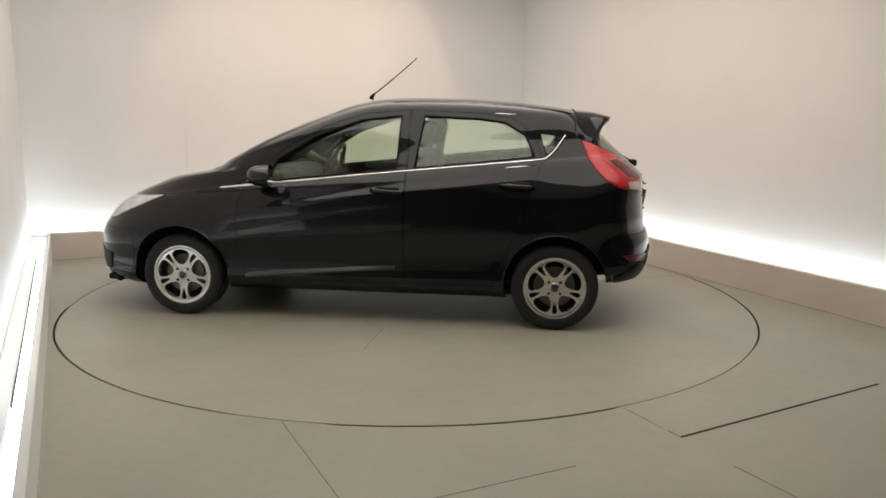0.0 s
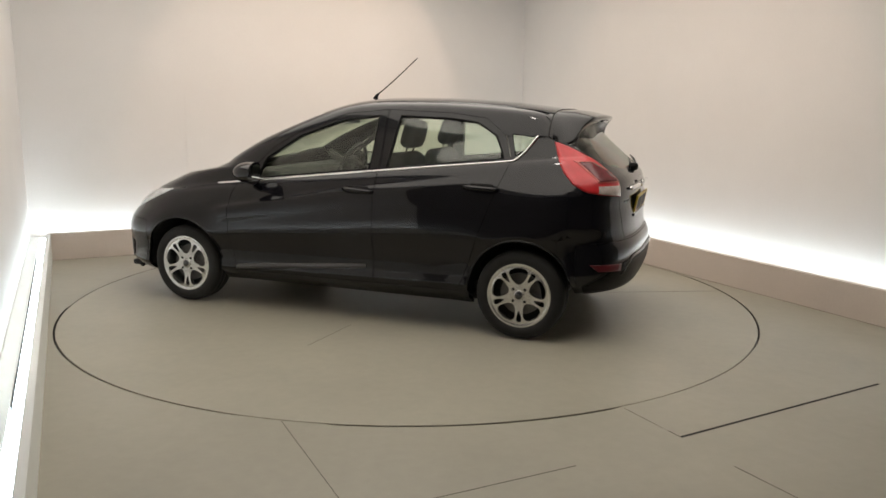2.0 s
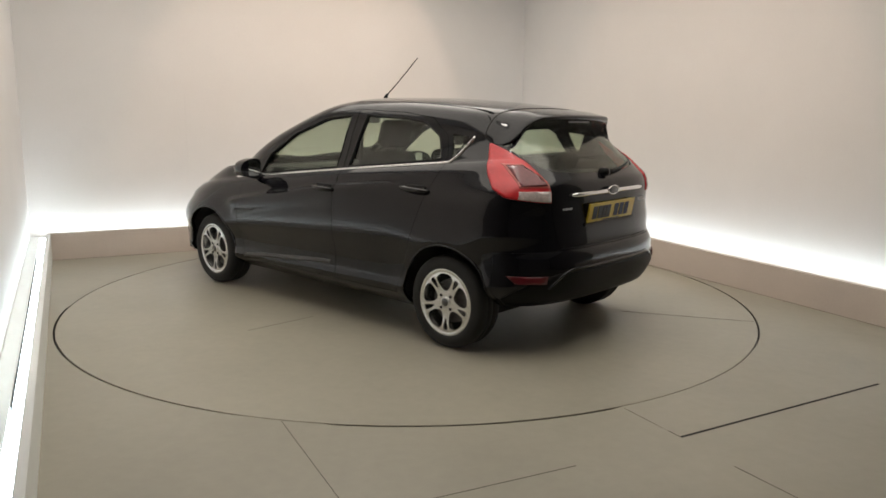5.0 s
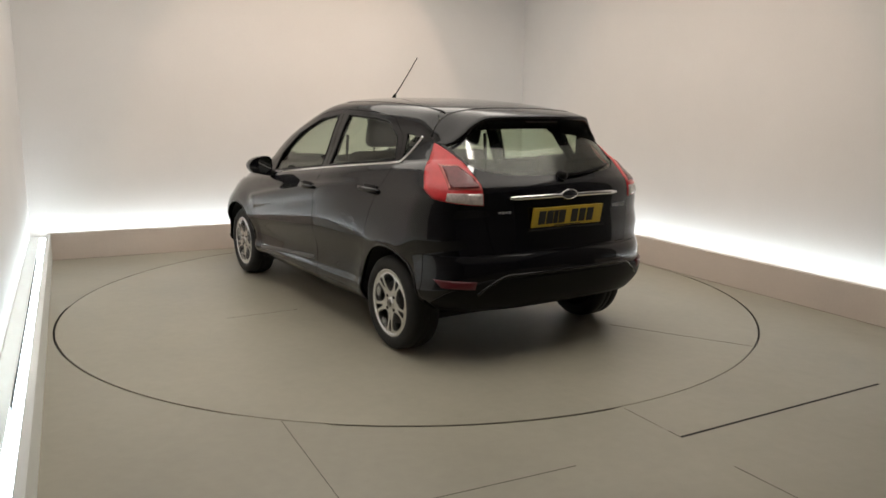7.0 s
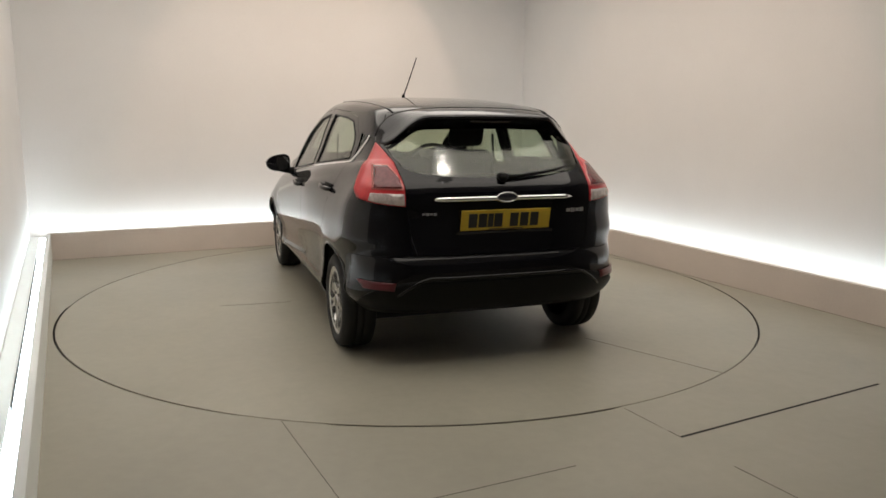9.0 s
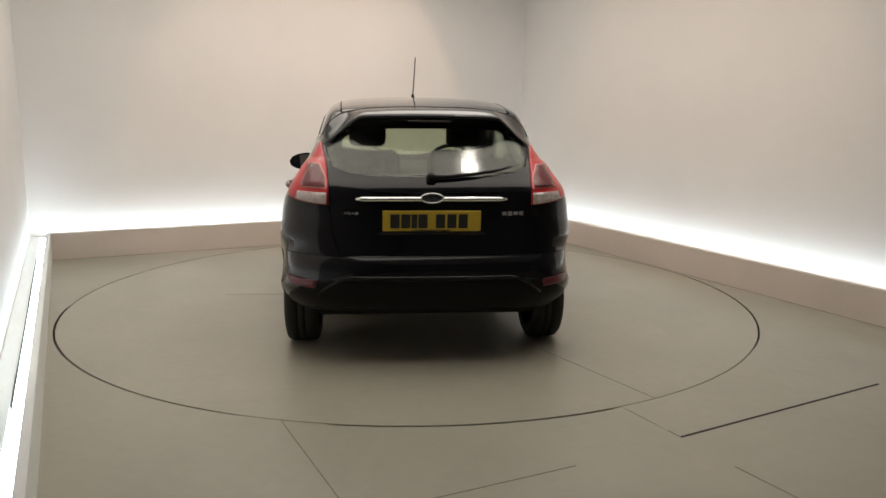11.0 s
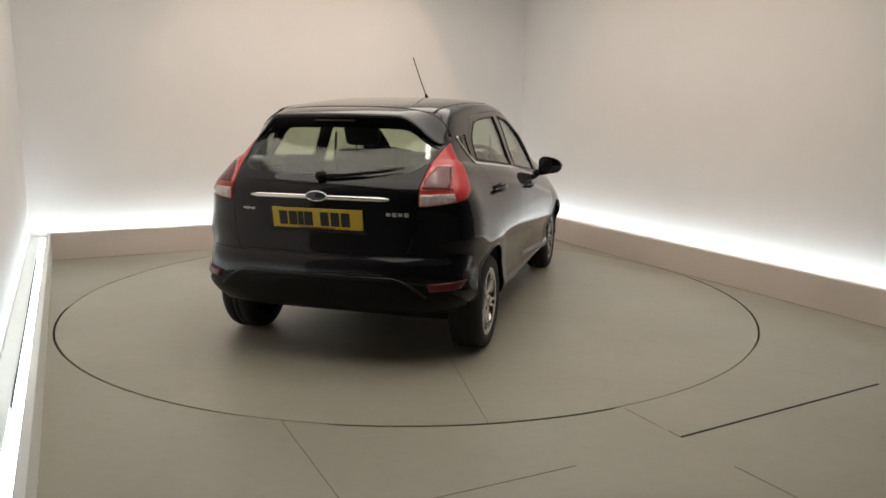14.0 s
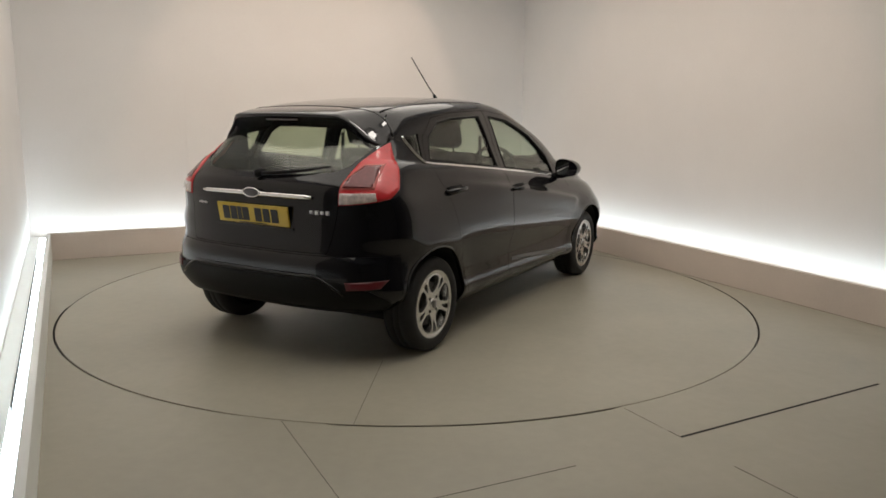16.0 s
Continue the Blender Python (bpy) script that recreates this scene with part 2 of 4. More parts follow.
def build_floor():
    """Floor sheet with a round pit for the turntable, and shallow seams of the floor boards."""
    bm = bmesh.new()
    corners = [W_BL - BACK_DIR * 0.2 - IN_BACK * 0.2, W_BR + BACK_DIR * 0.2 - IN_BACK * 0.2, W_FR + BACK_DIR * 0.2, W_FL - BACK_DIR * 0.2]
    seg = 180
    # the joint round the disc is not equally wide all round
    stretches = ((190, 252, 0.013), (252, 262, 0.007), (262, 294, 0.017), (294, 328, 0.006), (328, 375, 0.012))
    inner = []
    for i in range(seg):
        deg = 360 * i / seg
        g = next((w for lo, hi, w in stretches if lo <= deg < hi or lo <= deg + 360 < hi), 0.006)
        r, a = RING_R - 0.006 + g, radians(deg)
        inner.append(bm.verts.new((RING.x + r * math.cos(a), RING.y + r * math.sin(a), 0)))
    low = [bm.verts.new((v.co.x, v.co.y, -0.06)) for v in inner]
    outer = []
    for v in inner:
        d = (v.co.xy - RING).normalized()
        best = 99
        for i in range(4):
            p, q = corners[i], corners[(i + 1) % 4]
            e = q - p
            den = d.x * e.y - d.y * e.x
            if abs(den) > 1e-6:
                k = ((p.x - RING.x) * e.y - (p.y - RING.y) * e.x) / den
                u = ((p.x - RING.x) * d.y - (p.y - RING.y) * d.x) / den
                if k > 0 and -1e-6 <= u <= 1 + 1e-6:
                    best = min(best, k)
        outer.append(bm.verts.new((RING.x + d.x * best, RING.y + d.y * best, 0)))
    for i in range(seg):
        j = (i + 1) % seg
        bm.faces.new((inner[i], outer[i], outer[j], inner[j]))
        bm.faces.new((low[i], inner[i], inner[j], low[j])).material_index = 1
    for c in corners:
        near = sorted(outer, key=lambda v: (v.co.xy - c).length)[:2]
        cv = bm.verts.new((c.x, c.y, 0))
        bm.faces.new((near[0], near[1], cv))
    bm.faces.new(low).material_index = 1
    bmesh.ops.recalc_face_normals(bm, faces=bm.faces[:])
    for f in bm.faces:
        if f.normal.z < -0.5:
            f.normal_flip()
    floor = tagged(part("floor", bm, [M_FLOOR, M_GAP]), "matt grey-beige painted studio floor", "floor", kind="structure")

    def seam(p, q, w, label="", z=0.0012):
        p, q = Vector(p), Vector(q)
        d = (q - p).normalized()
        n = Vector((-d.y, d.x)) * w / 2
        bm = bmesh.new()
        prism(bm, [p - n, q - n, q + n, p + n], -0.004, z)
        return part("floor_seam", bm, M_SEAM if w < 0.006 else M_GAP, floor, label)

    seam((1.178, -2.566), (2.457, -1.934), 0.013, "dark open joint in the floor")
    seam((1.178, -2.566), (1.145, -2.50), 0.004)
    seam((1.13, -2.47), (1.02, -2.24), 0.0015)
    seam((-0.578, -2.368), (-0.25, -3.075), 0.003)
    seam((-0.25, -3.075), (0.1, -3.80), 0.003)
    seam((-0.02, -3.115), (0.66, -2.825), 0.003)
    seam((1.296, -2.843), (1.45, -3.15), 0.004)


def build_turntable():
    root = tagged(new("turntable"), "round flush grey-beige turntable in the floor", "turntable")
    bm = bmesh.new()
    r = lathe(bm, [(RING_R - 0.006, -0.05), (RING_R - 0.006, -0.002), (RING_R - 0.008, 0.0)], 180, "z")
    bm.faces.new(r[-1])
    bm.faces.new(r[0][::-1])
    bmesh.ops.recalc_face_normals(bm, faces=bm.faces[:])
    part("disc", bm, M_DISC, root)
    for deg, r0, r1, w in ((206.2, 1.55, 2.44, 0.0012), (87.1, 0.92, 1.42, 0.0012)):
        d = Vector((math.cos(radians(deg)), math.sin(radians(deg))))
        n = Vector((-d.y, d.x)) * w
        bm = bmesh.new()
        prism(bm, [d * r0 - n, d * r1 - n, d * r1 + n, d * r0 + n], -0.002, 0.0012)
        part("disc_seam", bm, M_SEAM, root)
    root.location = (RING.x, RING.y, 0)
    return root


def build_lights():
    round_lamp = tagged(new("round_lamp"), "round white ceiling light with frosted cover", "lamp")
    bm = bmesh.new()
    lathe(bm, [(0.0, 0.0), (0.18, 0.0), (0.18, -0.045), (0.16, -0.05), (0.125, -0.045)], 32, "z")
    part("housing", bm, M_FIX, round_lamp)
    bm = bmesh.new()
    lathe(bm, [(0.126, -0.048), (0.08, -0.053), (0.0, -0.056)], 32, "z")
    part("diffuser", bm, M_PANEL, round_lamp, "glowing frosted diffuser")
    round_lamp.matrix_basis = pose(*DOWNLIGHT, CEIL - 0.045)
    panel = tagged(new("light_panel"), "large white luminous ceiling panel over the turntable", "light panel")
    for name, lo, hi in (("frame", (-2.10, -2.60, -0.05), (2.10, -2.52, 0.0)), ("frame", (-2.10, 2.52, -0.05), (2.10, 2.60, 0.0)),
                         ("frame", (-2.10, -2.52, -0.05), (-2.02, 2.52, 0.0)), ("frame", (2.02, -2.52, -0.05), (2.10, 2.52, 0.0))):
        bm = bmesh.new()
        box(bm, lo, hi, bevel=0.005)
        part(name, bm, M_FIX, panel)
    bm = bmesh.new()
    box(bm, (-2.018, -2.518, -0.044), (2.018, 2.518, -0.004))
    part("diffuser", bm, M_PANEL, panel, "glowing stretched diffuser")
    panel.matrix_basis = pose(PANEL_AT[0], PANEL_AT[1], CEIL, 0, 0, PANEL_TURN)
    spot = None
    for sx, sy, _, _, _ in SPOTS:
        if spot is None:
            spot = tagged(new("spotlight"), "small white ceiling spotlight washing the wall", "spotlight", group="ceiling spots")
            bm = bmesh.new()
            lathe(bm, [(0.0, 0.0), (0.09, 0.0), (0.10, -0.01), (0.10, -0.05), (0.085, -0.055), (0.08, -0.03)], 24, "z")
            part("housing", bm, M_FIX, spot)
            bm = bmesh.new()
            lathe(bm, [(0.08, -0.032), (0.05, -0.036), (0.0, -0.038)], 24, "z")
            part("lens", bm, M_PANEL, spot, "glowing lens")
            spot.matrix_basis = pose(sx, sy, CEIL - 0.045)
        else:
            copy_thing(spot, pose(sx, sy, CEIL - 0.045))


def build_hatch():
    """A flush painted access panel in the back wall, barely seen."""
    a = W_BL + BACK_DIR * 1.42
    b = a + BACK_DIR * 1.5
    bm = bmesh.new()
    prism(bm, [a, b, b + IN_BACK * 0.004, a + IN_BACK * 0.004], 0.75, 1.62)
    tagged(part("wall_panel", bm, M_WALL), "flush off-white painted access panel in the wall", "panel", kind="structure")


build_room()
build_hatch()
build_floor()
TABLE = build_turntable()
build_lights()


# ---- the car: x forward, y to its left, z up, from the middle of the wheelbase on the ground ----
def lerp_table(t, x):
    if x <= t[0][0]:
        return t[0][1]
    for (a, p), (b, q) in zip(t, t[1:]):
        if x <= b:
            return p + (q - p) * (x - a) / (b - a)
    return t[-1][1]


def smooth_table(t, x):
    """Monotone cubic through the pairs of t."""
    n = len(t)
    if x <= t[0][0]:
        return t[0][1]
    if x >= t[-1][0]:
        return t[-1][1]
    i = next(k for k in range(n - 1) if x <= t[k + 1][0])
    d = [(t[k + 1][1] - t[k][1]) / (t[k + 1][0] - t[k][0]) for k in range(n - 1)]

    def m(k):
        if k == 0:
            return d[0]
        if k == n - 1:
            return d[-1]
        return 0.0 if d[k - 1] * d[k] <= 0 else 2 * d[k - 1] * d[k] / (d[k - 1] + d[k])
    h = t[i + 1][0] - t[i][0]
    u = (x - t[i][0]) / h
    return ((2 * u**3 - 3 * u**2 + 1) * t[i][1] + (u**3 - 2 * u**2 + u) * h * m(i)
            + (-2 * u**3 + 3 * u**2) * t[i + 1][1] + (u**3 - u**2) * h * m(i + 1))


HUB_X, HUB_Z = 1.2445, 0.279
Z_LOW = 0.19
NOSE = [(0.10, 1.80), (0.17, 1.97), (0.25, 2.03), (0.36, 2.06), (0.50, 2.055), (0.60, 2.015), (0.68, 1.95), (0.74, 1.865), (0.80, 1.745), (0.86, 1.59),
        (0.91, 1.46), (0.945, 1.28), (0.965, 1.17), (1.05, 1.03), (1.178, 0.79), (1.27, 0.58), (1.36, 0.355), (1.42, 0.18), (1.455, 0.03), (1.48, -0.15), (1.5, -0.3)]
TAIL = [(0.10, -1.70), (0.22, -1.76), (0.28, -1.815), (0.34, -1.86), (0.42, -1.885), (0.51, -1.894), (0.56, -1.893), (0.600, -1.883), (0.628, -1.862), (0.655, -1.854), (0.73, -1.847), (0.82, -1.838), (0.93, -1.832), (0.985, -1.818),
        (1.03, -1.775), (1.10, -1.70), (1.19, -1.60), (1.26, -1.525), (1.33, -1.455), (1.38, -1.41), (1.45, -1.35), (1.5, -1.3)]
ROOF = [(-1.9, 1.31), (-1.6, 1.36), (-1.4, 1.395), (-1.2, 1.425), (-0.9, 1.455), (-0.55, 1.474), (-0.2, 1.478), (0.1, 1.472), (0.5, 1.462), (1.2, 1.44), (2.2, 1.42)]
WLOW = [(0.0, 0.735), (0.05, 0.79), (0.10, 0.822), (0.15, 0.834), (0.20, 0.824), (0.30, 0.822), (0.38, 0.832), (0.44, 0.846), (0.49, 0.8575), (0.53, 0.861), (0.60, 0.862), (0.68, 0.859), (0.78, 0.848), (0.90, 0.820), (0.97, 0.795), (1.0, 0.772)]
WUP = [(0.0, 0.772), (0.03, 0.757), (0.10, 0.742), (0.3, 0.703), (0.5, 0.670), (0.7, 0.630), (0.80, 0.606), (0.87, 0.577), (0.92, 0.526), (0.955, 0.452), (0.98, 0.345), (0.994, 0.20), (1.0, 0.0)]


def belt(x):
    return 0.964 - 0.106 * x - 0.006 * max(0.0, -x) ** 2


def low(x):
    return lerp_table([(-2.0, 0.335), (-1.84, 0.325), (-1.72, 0.315), (-1.60, 0.31), (-1.52, 0.30), (-1.40, 0.22), (-1.0, Z_LOW), (3.0, Z_LOW)], x)


def row_z(x, v):
    """v 0..1: sill to belt line, 1..2: belt line to roof."""
    b = belt(x)
    if v <= 1:
        return low(x) + (b - low(x)) * v
    return b + (smooth_table(ROOF, x) - b) * (v - 1)


def row_ends(v):
    out = []
    for table, lo, hi in ((NOSE, -0.4, 2.15), (TAIL, -0.4, -1.98)):
        a, b = lo, hi
        for _ in range(40):
            m = (a + b) / 2
            edge = smooth_table(table, row_z(m, v))
            inside = m < edge if table is NOSE else m > edge
            a, b = (m, b) if inside else (a, m)
        out.append(a)
    return out


def width(x, v):
    w = smooth_table(WLOW, v) if v <= 1 else smooth_table(WUP, v - 1)
    k = min(1.0, max(0.0, (-0.35 - x) / 1.35))
    k = k * k * (3 - 2 * k)
    taper = lerp_table([(0.0, 0.02), (0.5, 0.027), (0.75, 0.06), (0.92, 0.115), (1.0, 0.13), (1.4, 0.13), (2.0, 0.06)], v)
    f = min(1.0, max(0.0, (x - 0.3) / 1.2))
    ftaper = lerp_table([(0.0, 0.0), (0.7, 0.0), (1.0, 0.03), (1.3, 0.04), (2.0, 0.05)], v)
    swell = 0.0
    for hx in (-HUB_X, HUB_X):
        d = math.hypot(x - hx, row_z(x, v) - HUB_Z)
        swell += 0.013 * math.exp(-((d - 0.35) / 0.07) ** 2)
    if v < 0.98:
        # swage line along the doors
        zc = 0.853 - (0.168 if x > 0 else 0.112) * x
        dz = row_z(x, v) - zc
        fade = min(1.0, max(0.0, (0.98 - x) / 0.07)) * min(1.0, max(0.0, (x + 1.15) / 0.7))
        swell += 0.020 * fade * max(0.0, 1 - (dz / 0.030 if dz > 0 else -dz / 0.11))
    return w * (1 - taper * k) * (1 - ftaper * f * f) + (swell if v < 0.98 else 0)


def cap_shape(v):
    lf = lerp_table([(0, 0.62), (0.6, 0.72), (1.0, 0.85), (1.15, 0.7), (1.4, 0.62), (2, 0.5)], v)
    nf = lerp_table([(0, 2.6), (0.8, 2.6), (1.0, 3.2), (1.15, 4.0), (1.5, 4.4), (2, 3.6)], v)
    lr = lerp_table([(0, 0.42), (0.6, 0.46), (1.0, 0.42), (1.5, 0.40), (2, 0.35)], v)
    nr = lerp_table([(0, 3.0), (0.6, 2.8), (1.0, 3.6), (1.6, 4.2), (2, 3.5)], v)
    return lf, nf, lr, nr


def side_y(x, z):
    """Half width of the hull at x, z."""
    b = belt(x)
    v = (z - low(x)) / (b - low(x)) if z <= b else 1 + (z - b) / (smooth_table(ROOF, x) - b)
    xf, xr = row_ends(v)
    lf, nf, lr, nr = cap_shape(v)
    w = width(x, v)
    if x > xf - lf:
        s = min(1, (x - xf + lf) / lf)
        return w * (1 - s**nf) ** (1 / nf)
    if x < xr + lr:
        s = min(1, (xr + lr - x) / lr)
        return w * (1 - s**nr) ** (1 / nr)
    return w


def hull():
    """Left half of the outer skin."""
    bm = bmesh.new()
    vs = [i / 46 for i in range(47)] + [1 + v for v in (0.015, 0.03, 0.06, 0.09, 0.12, 0.16, 0.2, 0.25, 0.3, 0.35, 0.4, 0.46, 0.52, 0.58, 0.64, 0.7, 0.75, 0.8, 0.84, 0.87, 0.895, 0.92, 0.94, 0.957, 0.97, 0.981, 0.989, 0.995, 0.998, 1.0)]
    nc, nm = 22, 46
    rows = []
    for v in vs:
        xf, xr = row_ends(v)
        lf, nf, lr, nr = cap_shape(v)
        xs = []
        for i in range(nc):
            a = math.pi / 2 * (1 - i / nc)
            xs.append((xf - lf + lf * math.sin(a) ** (2 / nf), math.cos(a) ** (2 / nf) if i else 0.0))
        x1, x2 = xf - lf, xr + lr
        for i in range(nm + 1):
            xs.append((x1 + (x2 - x1) * i / nm, 1.0))
        for i in range(1, nc + 1):
            a = math.pi / 2 * i / nc
            xs.append((x2 - lr * math.sin(a) ** (2 / nr), math.cos(a) ** (2 / nr) if i < nc else 0.0))
        rows.append([bm.verts.new((x, width(x, v) * k, row_z(x, v))) for x, k in xs])
    for a, b in zip(rows, rows[1:]):
        for i in range(len(a) - 1):
            bm.faces.new((a[i], a[i + 1], b[i + 1], b[i]))
    bmesh.ops.remove_doubles(bm, verts=bm.verts[:], dist=0.0006)
    bm.normal_update()
    return bm


AX = {"xz": (0, 2, 1), "yz": (1, 2, 0), "xy": (0, 1, 2)}


def edge_planes(poly, axes, grow=0.0):
    i, j, _ = AX[axes]
    area = sum(p[0] * q[1] - q[0] * p[1] for p, q in zip(poly, poly[1:] + poly[:1]))
    s = 1 if area > 0 else -1
    out = []
    for p, q in zip(poly, poly[1:] + poly[:1]):
        dx, dy = q[0] - p[0], q[1] - p[1]
        l = math.hypot(dx, dy)
        no = [0, 0, 0]
        no[i], no[j] = s * dy / l, -s * dx / l
        co = [0, 0, 0]
        co[i], co[j] = p[0] + no[i] * grow, p[1] + no[j] * grow
        out.append((Vector(co), Vector(no)))
    return out


def inside(c, planes):
    return all((c - co).dot(no) < 1e-6 for co, no in planes)


def take(src, regions, grow=0.0, where=None):
    """A copy of src's skin inside all the convex regions [(poly, axes), ...]."""
    bm = src.copy()
    if where:
        bmesh.ops.delete(bm, geom=[f for f in bm.faces if not where(f.calc_center_median())], context="FACES")
    for poly, axes in regions:
        for co, no in edge_planes(poly, axes, grow):
            bmesh.ops.bisect_plane(bm, geom=bm.faces[:] + bm.edges[:] + bm.verts[:], plane_co=co, plane_no=no, clear_outer=True, dist=1e-5)
    return bm


def cut(bm, regions, grow=0.0, where=None):
    """Cut the skin inside all the convex regions out of bm."""
    planes = [pl for poly, axes in regions for pl in edge_planes(poly, axes, grow)]
    for co, no in planes:
        faces = [f for f in bm.faces if (not where or where(f.calc_center_median()))
                 and all(min((v.co - c).dot(n) for v in f.verts) < 0.02 for c, n in planes)]
        if not faces:
            continue
        geom = list({e for f in faces for e in f.edges}) + list({v for f in faces for v in f.verts}) + faces
        bmesh.ops.bisect_plane(bm, geom=geom, plane_co=co, plane_no=no, dist=1e-5)
    dead = [f for f in bm.faces if (not where or where(f.calc_center_median())) and inside(f.calc_center_median(), planes)]
    bmesh.ops.delete(bm, geom=dead, context="FACES")


def shell(bm, thick, proud=0.0):
    """Give an open skin its thickness, inward; lift it out by proud."""
    bm.normal_update()
    for f in bm.faces:
        c = f.calc_center_median()
        if f.normal.dot(c - Vector((c.x * 0.6, 0, 0.75))) < 0:
            f.normal_flip()
    bm.normal_update()
    if proud:
        mv = [(v, v.normal * proud) for v in bm.verts]
        for v, d in mv:
            if abs(v.co.y) < 1e-4:
                d.y = 0
            v.co += d
    bm.normal_update()
    off = {v: v.co - v.normal * thick for v in bm.verts}
    inner = {v: bm.verts.new(Vector((c.x, 0 if abs(v.co.y) < 1e-4 else c.y, c.z))) for v, c in off.items()}
    faces = bm.faces[:]
    border = [e for e in bm.edges if e.is_boundary]
    for e in border:
        if all(abs(v.co.y) < 1e-4 for v in e.verts):
            continue
        l = e.link_loops[0]
        a, b = l.vert, l.link_loop_next.vert
        bm.faces.new((b, a, inner[a], inner[b]))
    for f in faces:
        g = bm.faces.new([inner[v] for v in reversed(f.verts)])
        g.material_index = f.material_index
    bm.normal_update()
    return bm


def flip_y(bm):
    out = bm.copy()
    for v in out.verts:
        v.co.y = -v.co.y
    bmesh.ops.reverse_faces(out, faces=out.faces[:])
    return out


def both(bm):
    """Join a half with its mirror image."""
    me = bpy.data.meshes.new("tmp")
    o = flip_y(bm)
    o.to_mesh(me)
    o.free()
    bm.from_mesh(me)
    bpy.data.meshes.remove(me)
    bmesh.ops.remove_doubles(bm, verts=[v for v in bm.verts if abs(v.co.y) < 2e-4], dist=4e-4)
    return bm


def pair(name, bm, material, parents, label=""):
    """A left part and its mirror image on the right."""
    if not isinstance(parents, (list, tuple)):
        parents = (parents, parents)
    r = part(name, flip_y(bm), material, parents[1], label, True)
    l = part(name, bm, material, parents[0], label, True)
    return l, r


def sharpen(ob, deg=35):
    me = ob.data
    bm = bmesh.new()
    bm.from_mesh(me)
    for e in bm.edges:
        if len(e.link_faces) == 2 and e.calc_face_angle(0) > radians(deg):
            e.smooth = False
    bm.to_mesh(me)
    bm.free()


def above_belt(pts, up=0.0):
    return [(x, belt(x) + dz + up) for x, dz in pts]


FDOOR = [(0.80, 0.275), (0.845, 0.50), (0.835, 0.80), (0.79, 0.91), (0.55, 1.135), (0.30, 1.275), (0.02, 1.365), (-0.28, 1.392), (-0.262, 0.275)]
RDOOR = [(-0.268, 0.275), (-0.286, 1.392), (-0.72, 1.375), (-0.95, 1.345), (-1.09, 1.24), (-1.145, 1.09), (-0.87, 0.32), (-0.85, 0.275)]
FWIN = [(0.665, 0.918), (0.60, 1.055), (0.345, 1.215), (0.04, 1.322), (-0.225, 1.352), (-0.205, 1.010)]
RWIN = [(-0.325, 1.022), (-0.375, 1.352), (-0.74, 1.338), (-0.90, 1.316), (-1.025, 1.240), (-1.095, 1.102)]
QWIN = [(-1.16, 1.118), (-1.125, 1.252), (-1.275, 1.236), (-1.20, 1.122)]
AWIN = [(0.70, 0.925), (0.69, 0.985), (0.88, 0.89)]
LAMP_S = [(-1.385, 1.208), (-1.425, 1.11), (-1.475, 1.03), (-1.54, 0.965), (-1.62, 0.922), (-1.86, 0.872), (-1.86, 0.99), (-1.52, 1.20), (-1.44, 1.22)]
LAMP_R = [(0.545, 0.872), (0.76, 0.905), (0.80, 1.05), (0.74, 1.20), (0.64, 1.225), (0.60, 1.205), (0.562, 1.11), (0.545, 1.0)]
LAMP_DARK = [(0.545, 0.968), (0.705, 0.968), (0.665, 1.10), (0.59, 1.10), (0.55, 1.03)]
LAMP_CLEAR = [(0.53, 0.86), (0.73, 0.905), (0.712, 0.96), (0.53, 0.96)]
TAILGATE = [(-0.01, 0.63), (0.49, 0.63), (0.515, 0.70), (0.598, 1.21), (0.52, 1.375), (-0.01, 1.40)]
RGLASS = [(-0.01, 1.035), (0.30, 1.041), (0.46, 1.058), (0.533, 1.09), (0.580, 1.195), (0.48, 1.335), (-0.01, 1.36)]
RBUMPER = [(-1.60, 0.12), (-1.585, 0.40), (-1.50, 0.622), (-2.0, 0.622), (-2.0, 0.12)]
FBUMPER = [(1.60, 0.10), (1.575, 0.40), (1.53, 0.585), (2.2, 0.585), (2.2, 0.10)]
BONNET = [(1.16, -0.01), (1.08, 0.62), (1.40, 0.66), (1.70, 0.58), (1.88, 0.40), (1.93, -0.01)]
SCREEN = [(1.12, -0.01), (1.06, 0.40), (0.92, 0.585), (0.25, 0.545), (0.20, 0.40), (0.18, -0.01)]
HEADLAMP = [(1.93, 0.63), (1.86, 0.715), (1.70, 0.785), (1.36, 0.812), (1.55, 0.735), (1.76, 0.64)]


def arch(hx, r=0.328):
    return [(hx + r * math.cos(2 * math.pi * i / 32), HUB_Z + 0.012 + r * math.sin(2 * math.pi * i / 32)) for i in range(32)]


def rear_x(y, z):
    """x of the skin at the tail for y, z."""
    lo, hi = -1.0, -1.95
    for _ in range(30):
        m = (lo + hi) / 2
        b = belt(m)
        v = (z - low(m)) / (b - low(m)) if z <= b else 1 + (z - b) / (smooth_table(ROOF, m) - b)
        xr = row_ends(v)[1]
        ok = m > xr and side_y(m, z) > abs(y)
        lo, hi = (m, hi) if ok else (lo, m)
    return lo


def front_x(y, z):
    """x of the skin at the nose for y, z."""
    lo, hi = 1.0, 2.12
    for _ in range(30):
        m = (lo + hi) / 2
        v = (z - low(m)) / (belt(m) - low(m))
        ok = m < row_ends(v)[0] and side_y(m, z) > abs(y)
        lo, hi = (m, hi) if ok else (lo, m)
    return lo


